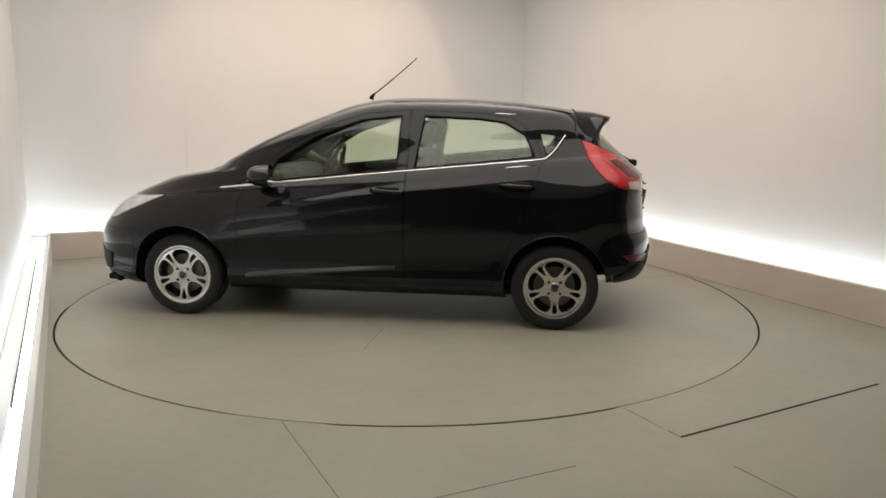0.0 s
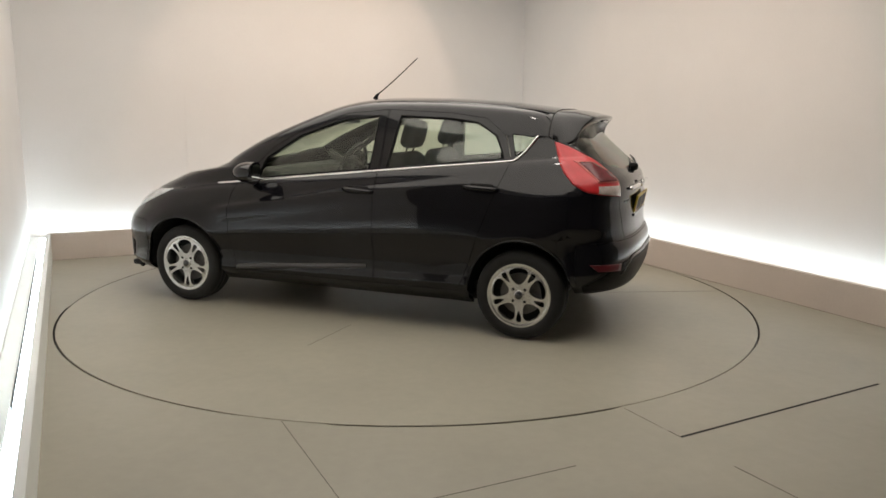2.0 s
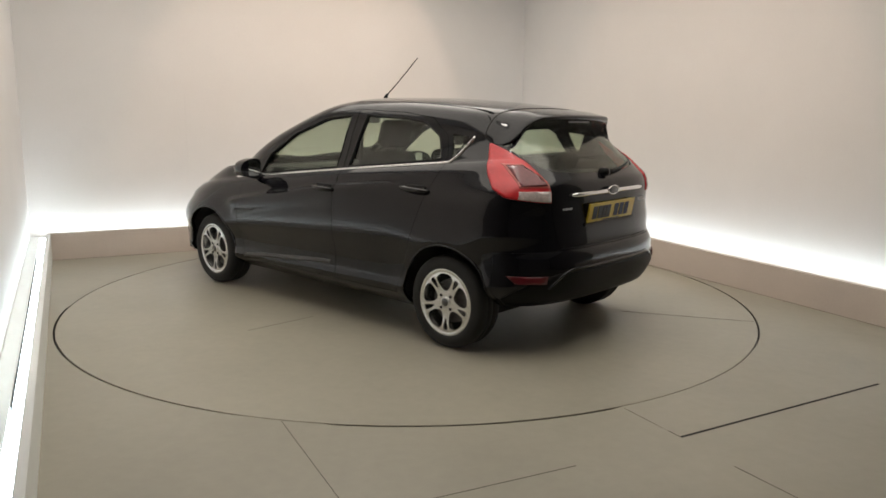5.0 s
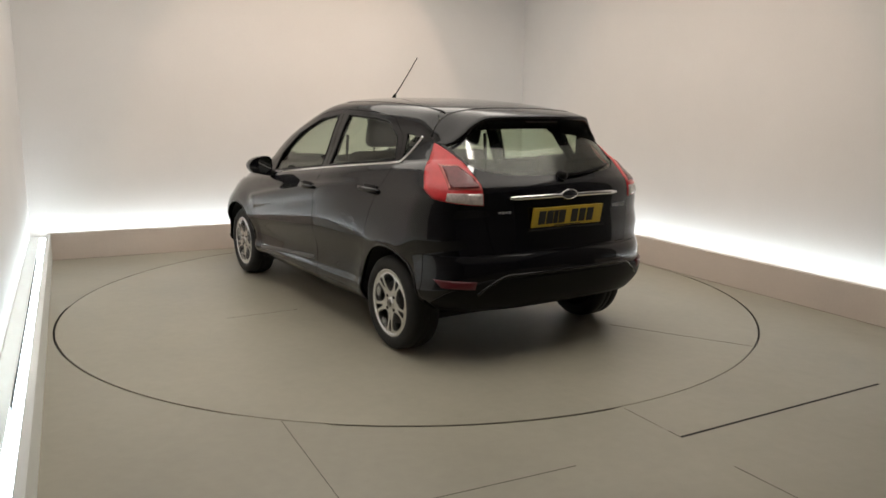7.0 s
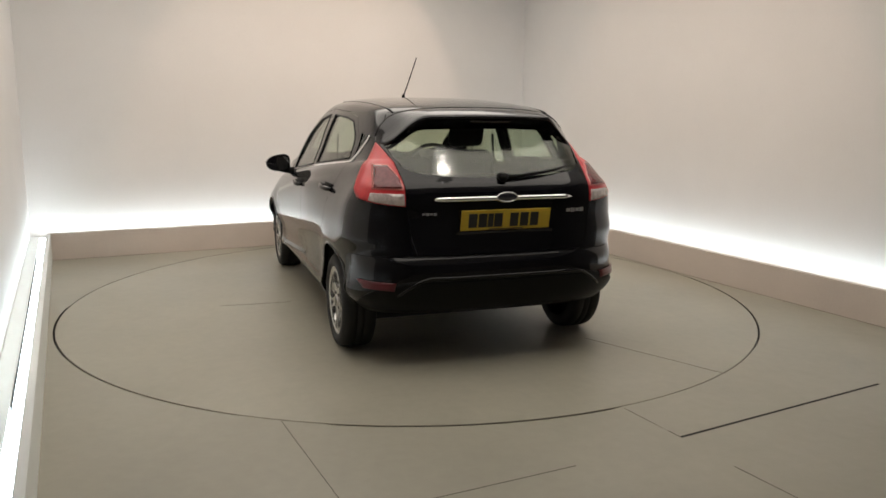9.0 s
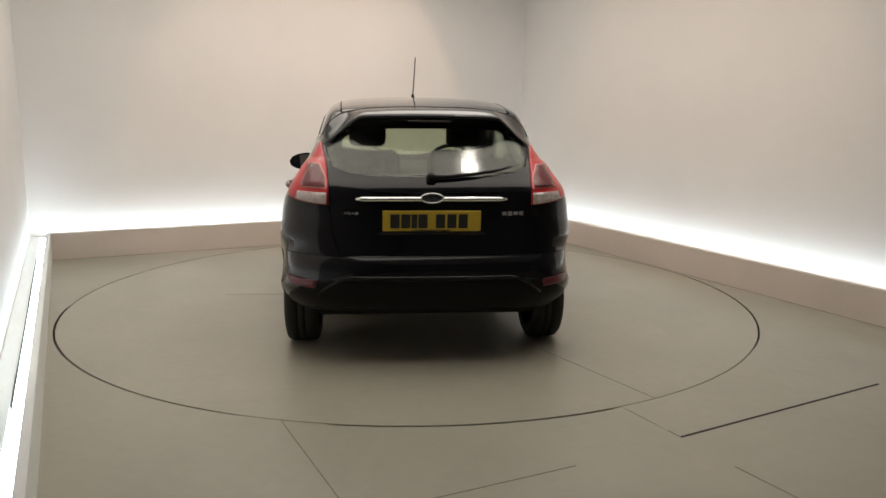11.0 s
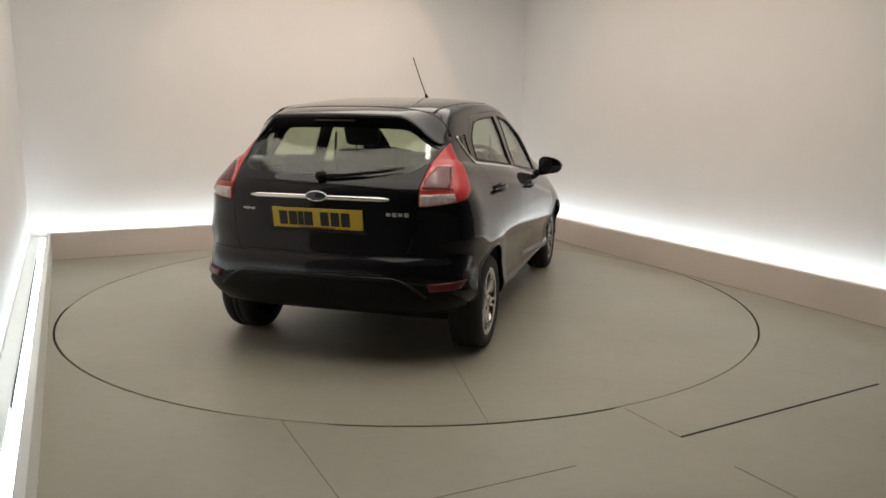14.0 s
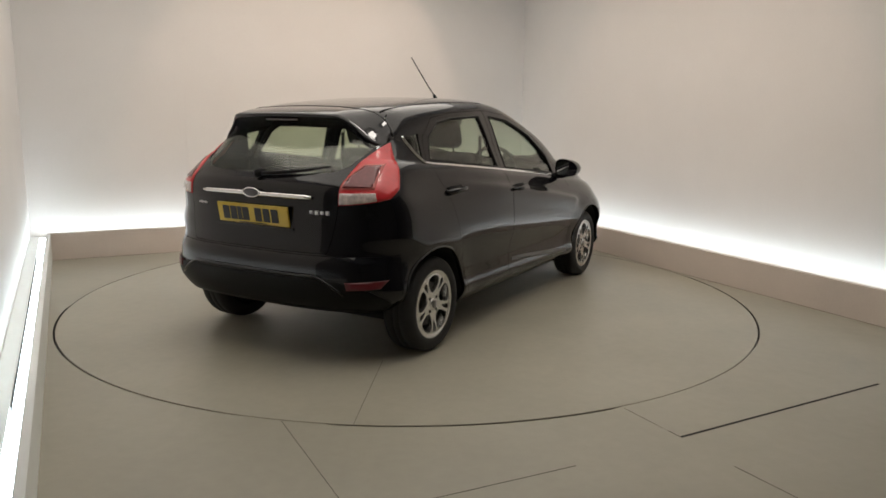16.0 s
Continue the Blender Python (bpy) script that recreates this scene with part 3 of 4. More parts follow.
def roof_z(x, y):
    """Height of the roof skin at x, y."""
    lo, hi = belt(x), smooth_table(ROOF, x)
    for _ in range(30):
        m = (lo + hi) / 2
        lo, hi = (m, hi) if side_y(x, m) > abs(y) else (lo, m)
    return lo


def build_car():
    car = tagged(new("car"), "glossy black five-door hatchback car on the turntable", "car")
    skin = hull()
    side = lambda c: c.y > 0.25
    rear = lambda c: c.x < -1.3
    lens_area = [(LAMP_S, "xz"), (LAMP_R, "yz")]

    body = skin.copy()
    for regions, g, where in (([(FDOOR, "xz")], 0, side), ([(RDOOR, "xz")], 0, side), ([(QWIN, "xz")], 0, side), ([(AWIN, "xz")], 0, side),
                              (lens_area, 0, lambda c: c.y > 0.3 and c.x < -1.2), ([(TAILGATE, "yz")], 0, rear), ([(RBUMPER, "xz")], 0, None), ([(FBUMPER, "xz")], 0, None),
                              ([(BONNET, "xy")], 0, lambda c: c.z > 0.66 and c.x > 1), ([(SCREEN, "xy")], 0, lambda c: c.z > 0.97),
                              ([(HEADLAMP, "xz")], 0, lambda c: c.y > 0.3), ([(arch(HUB_X), "xz")], 0, side), ([(arch(-HUB_X), "xz")], 0, side)):
        cut(body, regions, g, where)
    ob = part("body", both(shell(body, 0.022)), M_PAINT, car, "glossy black painted body shell", True)
    sharpen(ob)

    # doors with their glass
    for nm, poly, win in (("front_door", FDOOR, FWIN), ("rear_door", RDOOR, RWIN)):
        d = take(skin, [(poly, "xz")], -0.0025, side)
        cut(d, [(arch(-HUB_X), "xz")], 0.0, side)
        cut(d, [(win, "xz")], 0.0, side)
        doors = pair(nm, shell(d, 0.03), M_PAINT, car, "glossy black painted side door")
        for o in doors:
            sharpen(o)
        g = take(skin, [(win, "xz")], 0.004, side)
        panes = pair("window_pane", shell(g, 0.004, -0.006), M_GLASS, doors, "clear side window glass")
        for o in panes:
            o.visible_shadow = False
        # rubber seal round the pane
        bm = bmesh.new()
        loop = []
        for p, q in zip(win, win[1:] + win[:1]):
            for k in range(6):
                x, z = p[0] + (q[0] - p[0]) * k / 6, p[1] + (q[1] - p[1]) * k / 6
                loop.append((x, side_y(x, z) - 0.002, z))
        tube(bm, loop + loop[:1], 0.006, 6)
        pair("window_seal", bm, M_TRIM, doors)
        hx = -0.165 if nm == "front_door" else -0.985
        hz = 0.878 if nm == "front_door" else 0.925
        bm = bmesh.new()
        y0 = side_y(hx, hz)
        pts = []
        for k in range(9):
            u = k / 8
            x = hx + 0.11 - 0.22 * u
            pts.append((x, side_y(x, hz) + 0.004 + 0.032 * math.sin(math.pi * u) ** 0.6, hz - 0.012 * (u - 0.5)))
        tube(bm, pts, [0.009, 0.014, 0.015, 0.015, 0.015, 0.015, 0.015, 0.014, 0.010], 10)
        pair("door_handle", bm, M_PAINT, doors)
        bm = bmesh.new()
        box(bm, (hx - 0.075, y0 - 0.006, hz - 0.028), (hx + 0.065, y0 + 0.0035, hz + 0.026), bevel=0.004)
        pair("handle_recess", bm, M_DARK, doors)
    for nm, poly in (("quarter_glass", QWIN), ("corner_glass", AWIN)):
        g = take(skin, [(poly, "xz")], 0.004, side)
        for o in pair(nm, shell(g, 0.004, -0.004), M_GLASS, car):
            o.visible_shadow = False

    # tailgate
    d = take(skin, [(TAILGATE, "yz")], -0.003, rear)
    for co, no in (((0, 0, 0), (0, -1, 0)),):
        bmesh.ops.bisect_plane(d, geom=d.faces[:] + d.edges[:] + d.verts[:], plane_co=co, plane_no=no, clear_outer=True)
    cut(d, lens_area, 0.003, lambda c: c.y > 0.3 and c.x < -1.2)
    cut(d, [(RGLASS, "yz")], 0.0, rear)
    gate = part("tailgate", both(shell(d, 0.03)), M_PAINT, car, "glossy black tailgate", True)
    sharpen(gate)
    g = take(skin, [(RGLASS, "yz")], 0.004, rear)
    pane = part("rear_window", both(shell(g, 0.004, -0.004)), M_RGLASS, gate, "tinted rear window glass", True)
    pane.visible_shadow = False
    # spoiler over the glass, its ends drawn down beside the pane to the lamps
    bm = bmesh.new()
    prof = []
    n = 44
    for i in range(n + 1):
        u = -1 + 2 * i / n
        y, a = 0.600 * u, abs(u)
        e = min(1.0, max(0.0, (a - 0.60) / 0.40))
        e = e * e * (3 - 2 * e)
        zt = 1.366 - 0.018 * a * a - 0.145 * e
        xt = -1.612 + 0.080 * a * a
        xt += (rear_x(abs(y), zt) - 0.016 - xt) * e
        xs = -1.345
        zs = roof_z(xs, y) + 0.002
        th = 0.074 - 0.040 * e
        zb = zt - th - 0.006
        xb = rear_x(abs(y), zb) + 0.012
        prof.append([(xs, y, zs - 0.012), (xs - 0.006, y, zs), ((xs + xt) / 2, y, (zs + zt) / 2 + 0.009 * (1 - e)), (xt + 0.025, y, zt + 0.004), (xt + 0.004, y, zt - 0.003),
                     (xt, y, zt - 0.012), (xt + 0.005, y, zt - 0.024), (xt + 0.022, y, zt - 0.032), (xt + (xb - xt) * 0.6, y, zt - 0.75 * th), (xb, y, zb)])
    rings = [[bm.verts.new(p) for p in r] for r in prof]
    m = len(prof[0])
    for a, b in zip(rings, rings[1:]):
        for k in range(m):
            bm.faces.new((a[k], a[(k + 1) % m], b[(k + 1) % m], b[k]))
    bm.faces.new(rings[0])
    bm.faces.new(rings[-1][::-1])
    bmesh.ops.recalc_face_normals(bm, faces=bm.faces[:])
    sp = part("spoiler", bm, M_PAINT, gate, "glossy black roof spoiler", True)
    sharpen(sp, 55)
    bm = bmesh.new()
    tube(bm, [Vector(r[1]) + Vector((0.003, 0, 0.0005)) for r in prof], 0.0035, 6)
    part("spoiler_gap", bm, M_GAP, gate, "dark seam before the spoiler", True)
    bm = bmesh.new()
    box(bm, (-1.598, -0.12, 1.322), (-1.570, 0.12, 1.334), bevel=0.004)
    part("brake_light", bm, M_SMOKE, gate, "slim dark smoked high brake light")
    # handle strip
    bm = bmesh.new()
    pts = [(rear_x(y, 0.928) - 0.012, y, 0.928 - 0.012 * abs(y) ** 2) for y in [-0.40 + 0.8 * i / 20 for i in range(21)]]
    tube(bm, pts, [0.008] + [0.0135] * 19 + [0.008], 10)
    part("chrome_strip", bm, M_CHROME, gate, "chrome handle strip", True)
    bm = bmesh.new()
    x0 = rear_x(0, 0.928) - 0.024
    lathe(bm, [(0.0, 0.0), (0.8, 0.0), (1.0, 0.004), (1.0, 0.012)], 32, "x", (0, 0, 0))
    for v in bm.verts:
        v.co = Vector((x0 - 0.004 + v.co.x, v.co.y * 0.058, 0.934 + v.co.z * 0.025))
    part("oval_badge", bm, M_BADGE, gate, "dark oval badge", True)
    bm = bmesh.new()
    tube(bm, [(x0 - 0.002, 0.058 * math.cos(a), 0.934 + 0.025 * math.sin(a)) for a in [2 * math.pi * i / 32 for i in range(33)]], 0.004, 6)
    part("badge_rim", bm, M_CHROME, gate, "", True)
    # number plate: yellow, its characters plain bars
    bm = bmesh.new()
    tilt = Matrix.Translation((-1.848, 0, 0.813)) @ Matrix.Rotation(radians(-10), 4, "Y")
    box(bm, (-0.006, -0.26, -0.0555), (0.006, 0.26, 0.0555), tilt, 0.002)
    plate = part("number_plate", bm, M_PLATE, gate, "yellow rear number plate")
    cw = 0.049
    for i, y in enumerate((0.195, 0.138, 0.093, 0.048, -0.045, -0.105, -0.165)):
        bm = bmesh.new()
        w = 0.016 if i == 2 else cw / 2
        box(bm, (-0.0085, y - w, -0.0385), (-0.005, y + w, 0.0385), tilt, 0.001)
        part("plate_bar", bm, M_INK, plate)
    bm = bmesh.new()
    box(bm, (-0.010, -0.285, -0.075), (0.02, 0.285, -0.058), tilt, 0.003)
    part("plate_ledge", bm, M_PAINT, gate)
    bm = bmesh.new()
    box(bm, (-0.0088, -0.10, -0.052), (-0.0055, 0.10, -0.047), tilt)
    part("plate_bar", bm, M_INK, plate)
    for y0, y1, z0, z1 in ((0.385, 0.465, 0.842, 0.856), (-0.50, -0.375, 0.836, 0.858)):
        k = 4
        for i in range(k):
            bm = bmesh.new()
            a = y0 + (y1 - y0) * (i + 0.1) / k
            b = y0 + (y1 - y0) * (i + 0.85) / k
            x = rear_x((a + b) / 2, z0)
            box(bm, (x - 0.005, a, z0 + 0.003 * (i % 2)), (x + 0.004, b, z1 - 0.002 * (i % 2)), bevel=0.001)
            part("badge_bar", bm, M_DULL, gate)
    # rear wiper
    bm = bmesh.new()
    wp = [(rear_x(y, z) - 0.022, y, z) for y, z in ((0.0, 1.035), (-0.1, 1.040), (-0.22, 1.052), (-0.34, 1.068), (-0.44, 1.086))]
    tube(bm, wp, [0.013, 0.010, 0.009, 0.008, 0.005], 8)
    lathe(bm, [(0.0, -0.03), (0.022, -0.024), (0.026, 0.0), (0.026, 0.03)], 16, "x", (wp[0][0], 0, 1.035))
    part("rear_wiper", bm, M_TRIM, gate, "black rear wiper", True)

    # rear bumper with its dark lower half and reflectors
    d = take(skin, [(RBUMPER, "xz")], -0.0025)
    bump = part("rear_bumper", both(shell(d, 0.02)), M_PAINT, car, "glossy black rear bumper", True)
    sharpen(bump)
    bm = take(skin, [([(-1.62, 0.12), (-1.62, 0.36), (-1.845, 0.498), (-2.0, 0.506), (-2.0, 0.12)], "xz")], 0.0, lambda c: c.x < -1.5)
    part("bumper_skirt", both(shell(bm, 0.006, 0.006)), M_TRIM, bump, "matt black lower bumper skirt", True)
    bm = take(skin, [([(0.615, 0.448), (0.755, 0.454), (0.775, 0.496), (0.605, 0.490)], "yz")], 0.0, lambda c: c.x < -1.3 and c.y > 0.4)
    pair("reflector", shell(bm, 0.006, 0.011), M_REFLECT, bump, "dull red reflector")
    bm = bmesh.new()
    pts = []
    for i in range(49):
        y = 0.60 - 1.20 * i / 48
        e = max(0.0, (abs(y) - 0.42) / 0.18)
        z = 0.516 - 0.004 * abs(y) - 0.095 * e**1.6
        pts.append((rear_x(y, z) - 0.002, y, z))
    tube(bm, pts, 0.010, 8)
    part("bumper_crease", bm, M_PAINT, bump, "", True)
    # front bumper, bonnet, screen, headlamps
    d = take(skin, [(FBUMPER, "xz")], -0.0025)
    fb = part("front_bumper", both(shell(d, 0.02)), M_PAINT, car, "glossy black front bumper", True)
    sharpen(fb)
    bm = take(skin, [([(-0.01, 0.27), (0.42, 0.29), (0.48, 0.45), (-0.01, 0.47)], "yz")], 0.0, lambda c: c.x > 1.6)
    part("grille", both(shell(bm, 0.006, 0.006)), M_TRIM, fb, "black front grille", True)
    bm = bmesh.new()
    pts = [(front_x(y, 0.215) + 0.002, y, 0.205) for y in [-0.70 + 1.4 * i / 40 for i in range(41)]]
    tube(bm, pts, 0.016, 8)
    part("front_lip", bm, M_TRIM, fb, "", True)
    # fog lamp pods in the corners of the bumper, each over a bright blade
    bm = take(skin, [([(0.46, 0.275), (0.72, 0.29), (0.74, 0.40), (0.54, 0.425)], "yz")], 0.0, lambda c: c.x > 1.5 and c.y > 0.3)
    pods = pair("fog_lamp_pod", shell(bm, 0.006, 0.004), M_TRIM, fb, "black fog lamp surround")
    bm = bmesh.new()
    tube(bm, [(front_x(y, 0.272) + 0.004, y, 0.272) for y in [0.44 + 0.26 * i / 12 for i in range(13)]], 0.007, 8)
    pair("blade", bm, M_CHROME, pods, "slim bright blade")
    d = take(skin, [(BONNET, "xy")], -0.0025, lambda c: c.z > 0.66 and c.x > 1)
    bmesh.ops.bisect_plane(d, geom=d.faces[:] + d.edges[:] + d.verts[:], plane_co=(0, 0, 0), plane_no=(0, -1, 0), clear_outer=True)
    sharpen(part("bonnet", both(shell(d, 0.02)), M_PAINT, car, "glossy black bonnet", True))
    g = take(skin, [(SCREEN, "xy")], 0.003, lambda c: c.z > 0.97)
    ws = part("windscreen", both(shell(g, 0.005, -0.004)), M_GLASS, car, "clear windscreen", True)
    ws.visible_shadow = False
    bm = take(skin, [(HEADLAMP, "xz")], -0.002, lambda c: c.y > 0.3)
    pair("headlamp", shell(bm, 0.02, 0.002), M_HEAD, car, "clear swept-back headlamp")
    # tail lamps: red shell with dark and clear chambers
    bm = take(skin, lens_area, -0.002, lambda c: c.y > 0.3 and c.x < -1.2)
    lamps = pair("tail_lamp", shell(bm, 0.025, 0.006), M_RED, car, "bright red tail lamp")
    bm = take(skin, lens_area + [(LAMP_DARK, "yz")], -0.004, lambda c: c.y > 0.3 and c.x < -1.2)
    pair("lens_border", shell(bm, 0.004, 0.0078), M_BORDER, lamps, "pale border of the lens")
    bm = take(skin, lens_area + [(LAMP_DARK, "yz")], -0.012, lambda c: c.y > 0.3 and c.x < -1.2)
    pair("brake_lens", shell(bm, 0.004, 0.009), M_DKRED, lamps, "dark red chamber")
    bm = take(skin, lens_area + [(LAMP_CLEAR, "yz")], -0.006, lambda c: c.y > 0.3 and c.x < -1.2)
    pair("reversing_lens", shell(bm, 0.004, 0.009), M_CLEAR, lamps, "clear reversing light chamber")

    # chrome line under the windows, with its upturned end
    bm = bmesh.new()
    pts = [(0.98, belt(0.98)), (0.8, belt(0.8)), (0.6, belt(0.6)), (0.3, belt(0.3)), (0.0, belt(0.0)), (-0.3, belt(-0.3)), (-0.6, belt(-0.6)), (-0.9, belt(-0.9)), (-1.1, belt(-1.1)),
           (-1.16, belt(-1.16) + 0.003), (-1.19, 1.105), (-1.22, 1.135), (-1.255, 1.185), (-1.293, 1.244)]
    fine = []
    for p, q in zip(pts, pts[1:]):
        for k in range(5):
            x, z = p[0] + (q[0] - p[0]) * k / 5, p[1] + (q[1] - p[1]) * k / 5
            fine.append((x, side_y(x, z + 0.008) + 0.003, z + 0.008))
    tube(bm, fine, 0.0085, 8, flat=0.6)
    pair("window_trim", bm, M_CHROME, car, "thin chrome window line")
    # sill moulding on the doors
    bm = bmesh.new()
    fine = []
    for k in range(20):
        x = 0.80 - 0.86 * k / 19 - 0.15 * (k / 19)
        z = 0.298 + 0.085 * k / 19
        fine.append((x, side_y(x, z) + 0.001, z))
    secs = []
    for k, (x, y, z) in enumerate(fine):
        u = min(1.0, k / 2, (19 - k) / 5)
        secs.append([bm.verts.new(q) for q in ((x, side_y(x, z + 0.020) - 0.003, z + 0.020), (x, y + 0.003 + 0.011 * u, z - 0.002), (x, y + 0.002 + 0.011 * u, z - 0.010), (x, y - 0.003, z - 0.020))])
    for a, b in zip(secs, secs[1:]):
        for i in range(3):
            bm.faces.new((a[i], b[i], b[i + 1], a[i + 1]))
    bm.faces.new(secs[0])
    bm.faces.new(secs[-1][::-1])
    bmesh.ops.recalc_face_normals(bm, faces=bm.faces[:])
    for o in pair("side_moulding", bm, M_SATIN, car, "satin dark grey door moulding"):
        sharpen(o, 30)
    # roof seams and aerial
    bm = bmesh.new()
    tube(bm, [(0.117, 0, 1.465), (0.105, 0, 1.49), (0.09, 0, 1.506)], [0.019, 0.013, 0.008], 12)
    an = part("aerial", bm, M_TRIM, car, "thin black roof aerial", True)
    bm = bmesh.new()
    tube(bm, [(0.095, 0, 1.50), (0.0, 0, 1.572), (-0.11, 0, 1.662), (-0.222, 0, 1.758)], [0.0045, 0.0042, 0.0038, 0.0034], 8)
    part("rod", bm, M_TRIM, an, "", True)
    for s in (1, -1):
        bm = bmesh.new()
        pts = []
        for k in range(24):
            x = -0.12 - 1.2 * k / 23
            v = 1.925
            pts.append((x, s * width(x, v) * 0.998, row_z(x, v) - 0.0015 - 0.006 * (k in (0, 23))))
        tube(bm, pts, 0.0035, 6, flat=1.4)
        part("roof_strip", bm, M_TRIM, car, "black roof seam strip", True)

    # mirrors
    for s in (1, -1):
        bm = bmesh.new()
        bmesh.ops.create_uvsphere(bm, u_segments=24, v_segments=14, radius=1.0)
        for v in bm.verts:
            x, y, z = v.co
            f = lambda a, e: math.copysign(abs(a) ** e, a)
            x = f(x, 0.75)
            y, z = f(y, 0.75), f(z, 0.75)
            if x < -0.25:
                x = -0.25
            v.co = Vector((0.625 + x * 0.115 - 0.03 * (y * s > 0) * abs(y), s * 0.895 + y * 0.098 * (1.0), 0.962 + z * 0.066 - 0.018 * y * s * (1 if z > 0 else -0.6)))
        mir = part("door_mirror", bm, M_PAINT, car, "glossy black door mirror", True)
        sharpen(mir, 50)
        bm = bmesh.new()
        bmesh.ops.create_circle(bm, cap_ends=True, segments=28, radius=1.0)
        for v in bm.verts:
            x, y, z = v.co
            f = lambda a, e: math.copysign(abs(a) ** e, a)
            yy, zz = f(x, 0.75), f(y, 0.75)
            v.co = Vector((0.5925, s * 0.893 + yy * 0.082, 0.961 + zz * 0.054 - 0.015 * yy * s * (1 if zz > 0 else -0.6)))
        bmesh.ops.recalc_face_normals(bm, faces=bm.faces[:])
        for fc in bm.faces:
            if fc.normal.x > 0:
                fc.normal_flip()
        bmesh.ops.solidify(bm, geom=bm.faces[:], thickness=0.003)
        part("mirror_glass", bm, M_MIRROR, mir, "silvered mirror glass")
        bm = bmesh.new()
        tube(bm, [(0.67, s * 0.74, 0.893), (0.66, s * 0.80, 0.90), (0.64, s * 0.86, 0.915)], [0.03, 0.027, 0.03], 10)
        part("mirror_arm", bm, M_TRIM, mir, "", True)

    # rolled lips of the wheel arches
    for hx in (HUB_X, -HUB_X):
        bm = bmesh.new()
        pts = []
        for i in range(33):
            a = math.pi * (0.02 + 0.93 * i / 32)
            x, z = hx + 0.331 * math.cos(a), HUB_Z + 0.012 + 0.331 * math.sin(a)
            pts.append((x, side_y(x, z) - 0.001, z))
        tube(bm, pts, 0.0065, 8)
        pair("arch_lip", bm, M_PAINT, car)
    # under tray, sills, arches
    bm = bmesh.new()
    box(bm, (-1.45, -0.70, 0.20), (1.85, 0.70, 0.24), bevel=0.01)
    box(bm, (-1.72, -0.60, 0.335), (-1.44, 0.60, 0.36), bevel=0.01)
    part("underbody", bm, M_DARK, car, "black underbody")
    for hx in (HUB_X, -HUB_X):
        for s in (1, -1):
            bm = bmesh.new()
            seg = 22
            ring = []
            for i in range(seg + 1):
                a = math.pi * (-0.05 + 1.03 * i / seg)
                r = 0.337
                x, z = hx + r * math.cos(a), HUB_Z + 0.012 + r * math.sin(a)
                ring.append([bm.verts.new((x, s * y, z)) for y in (0.50, min(0.83, side_y(x, max(z, low(x) + 0.01)) - 0.014))])
            for a, b in zip(ring, ring[1:]):
                bm.faces.new((a[0], a[1], b[1], b[0]))
            bm.faces.new([r[0] for r in ring])
            part("arch_liner", bm, M_DARK, car, "black wheel arch liner")
    build_cabin(car)
    build_wheels(car)
    skin.free()
    return car


def rounded(bm, lo, hi, m=None, bevel=0.03):
    box(bm, lo, hi, m, bevel, 4)


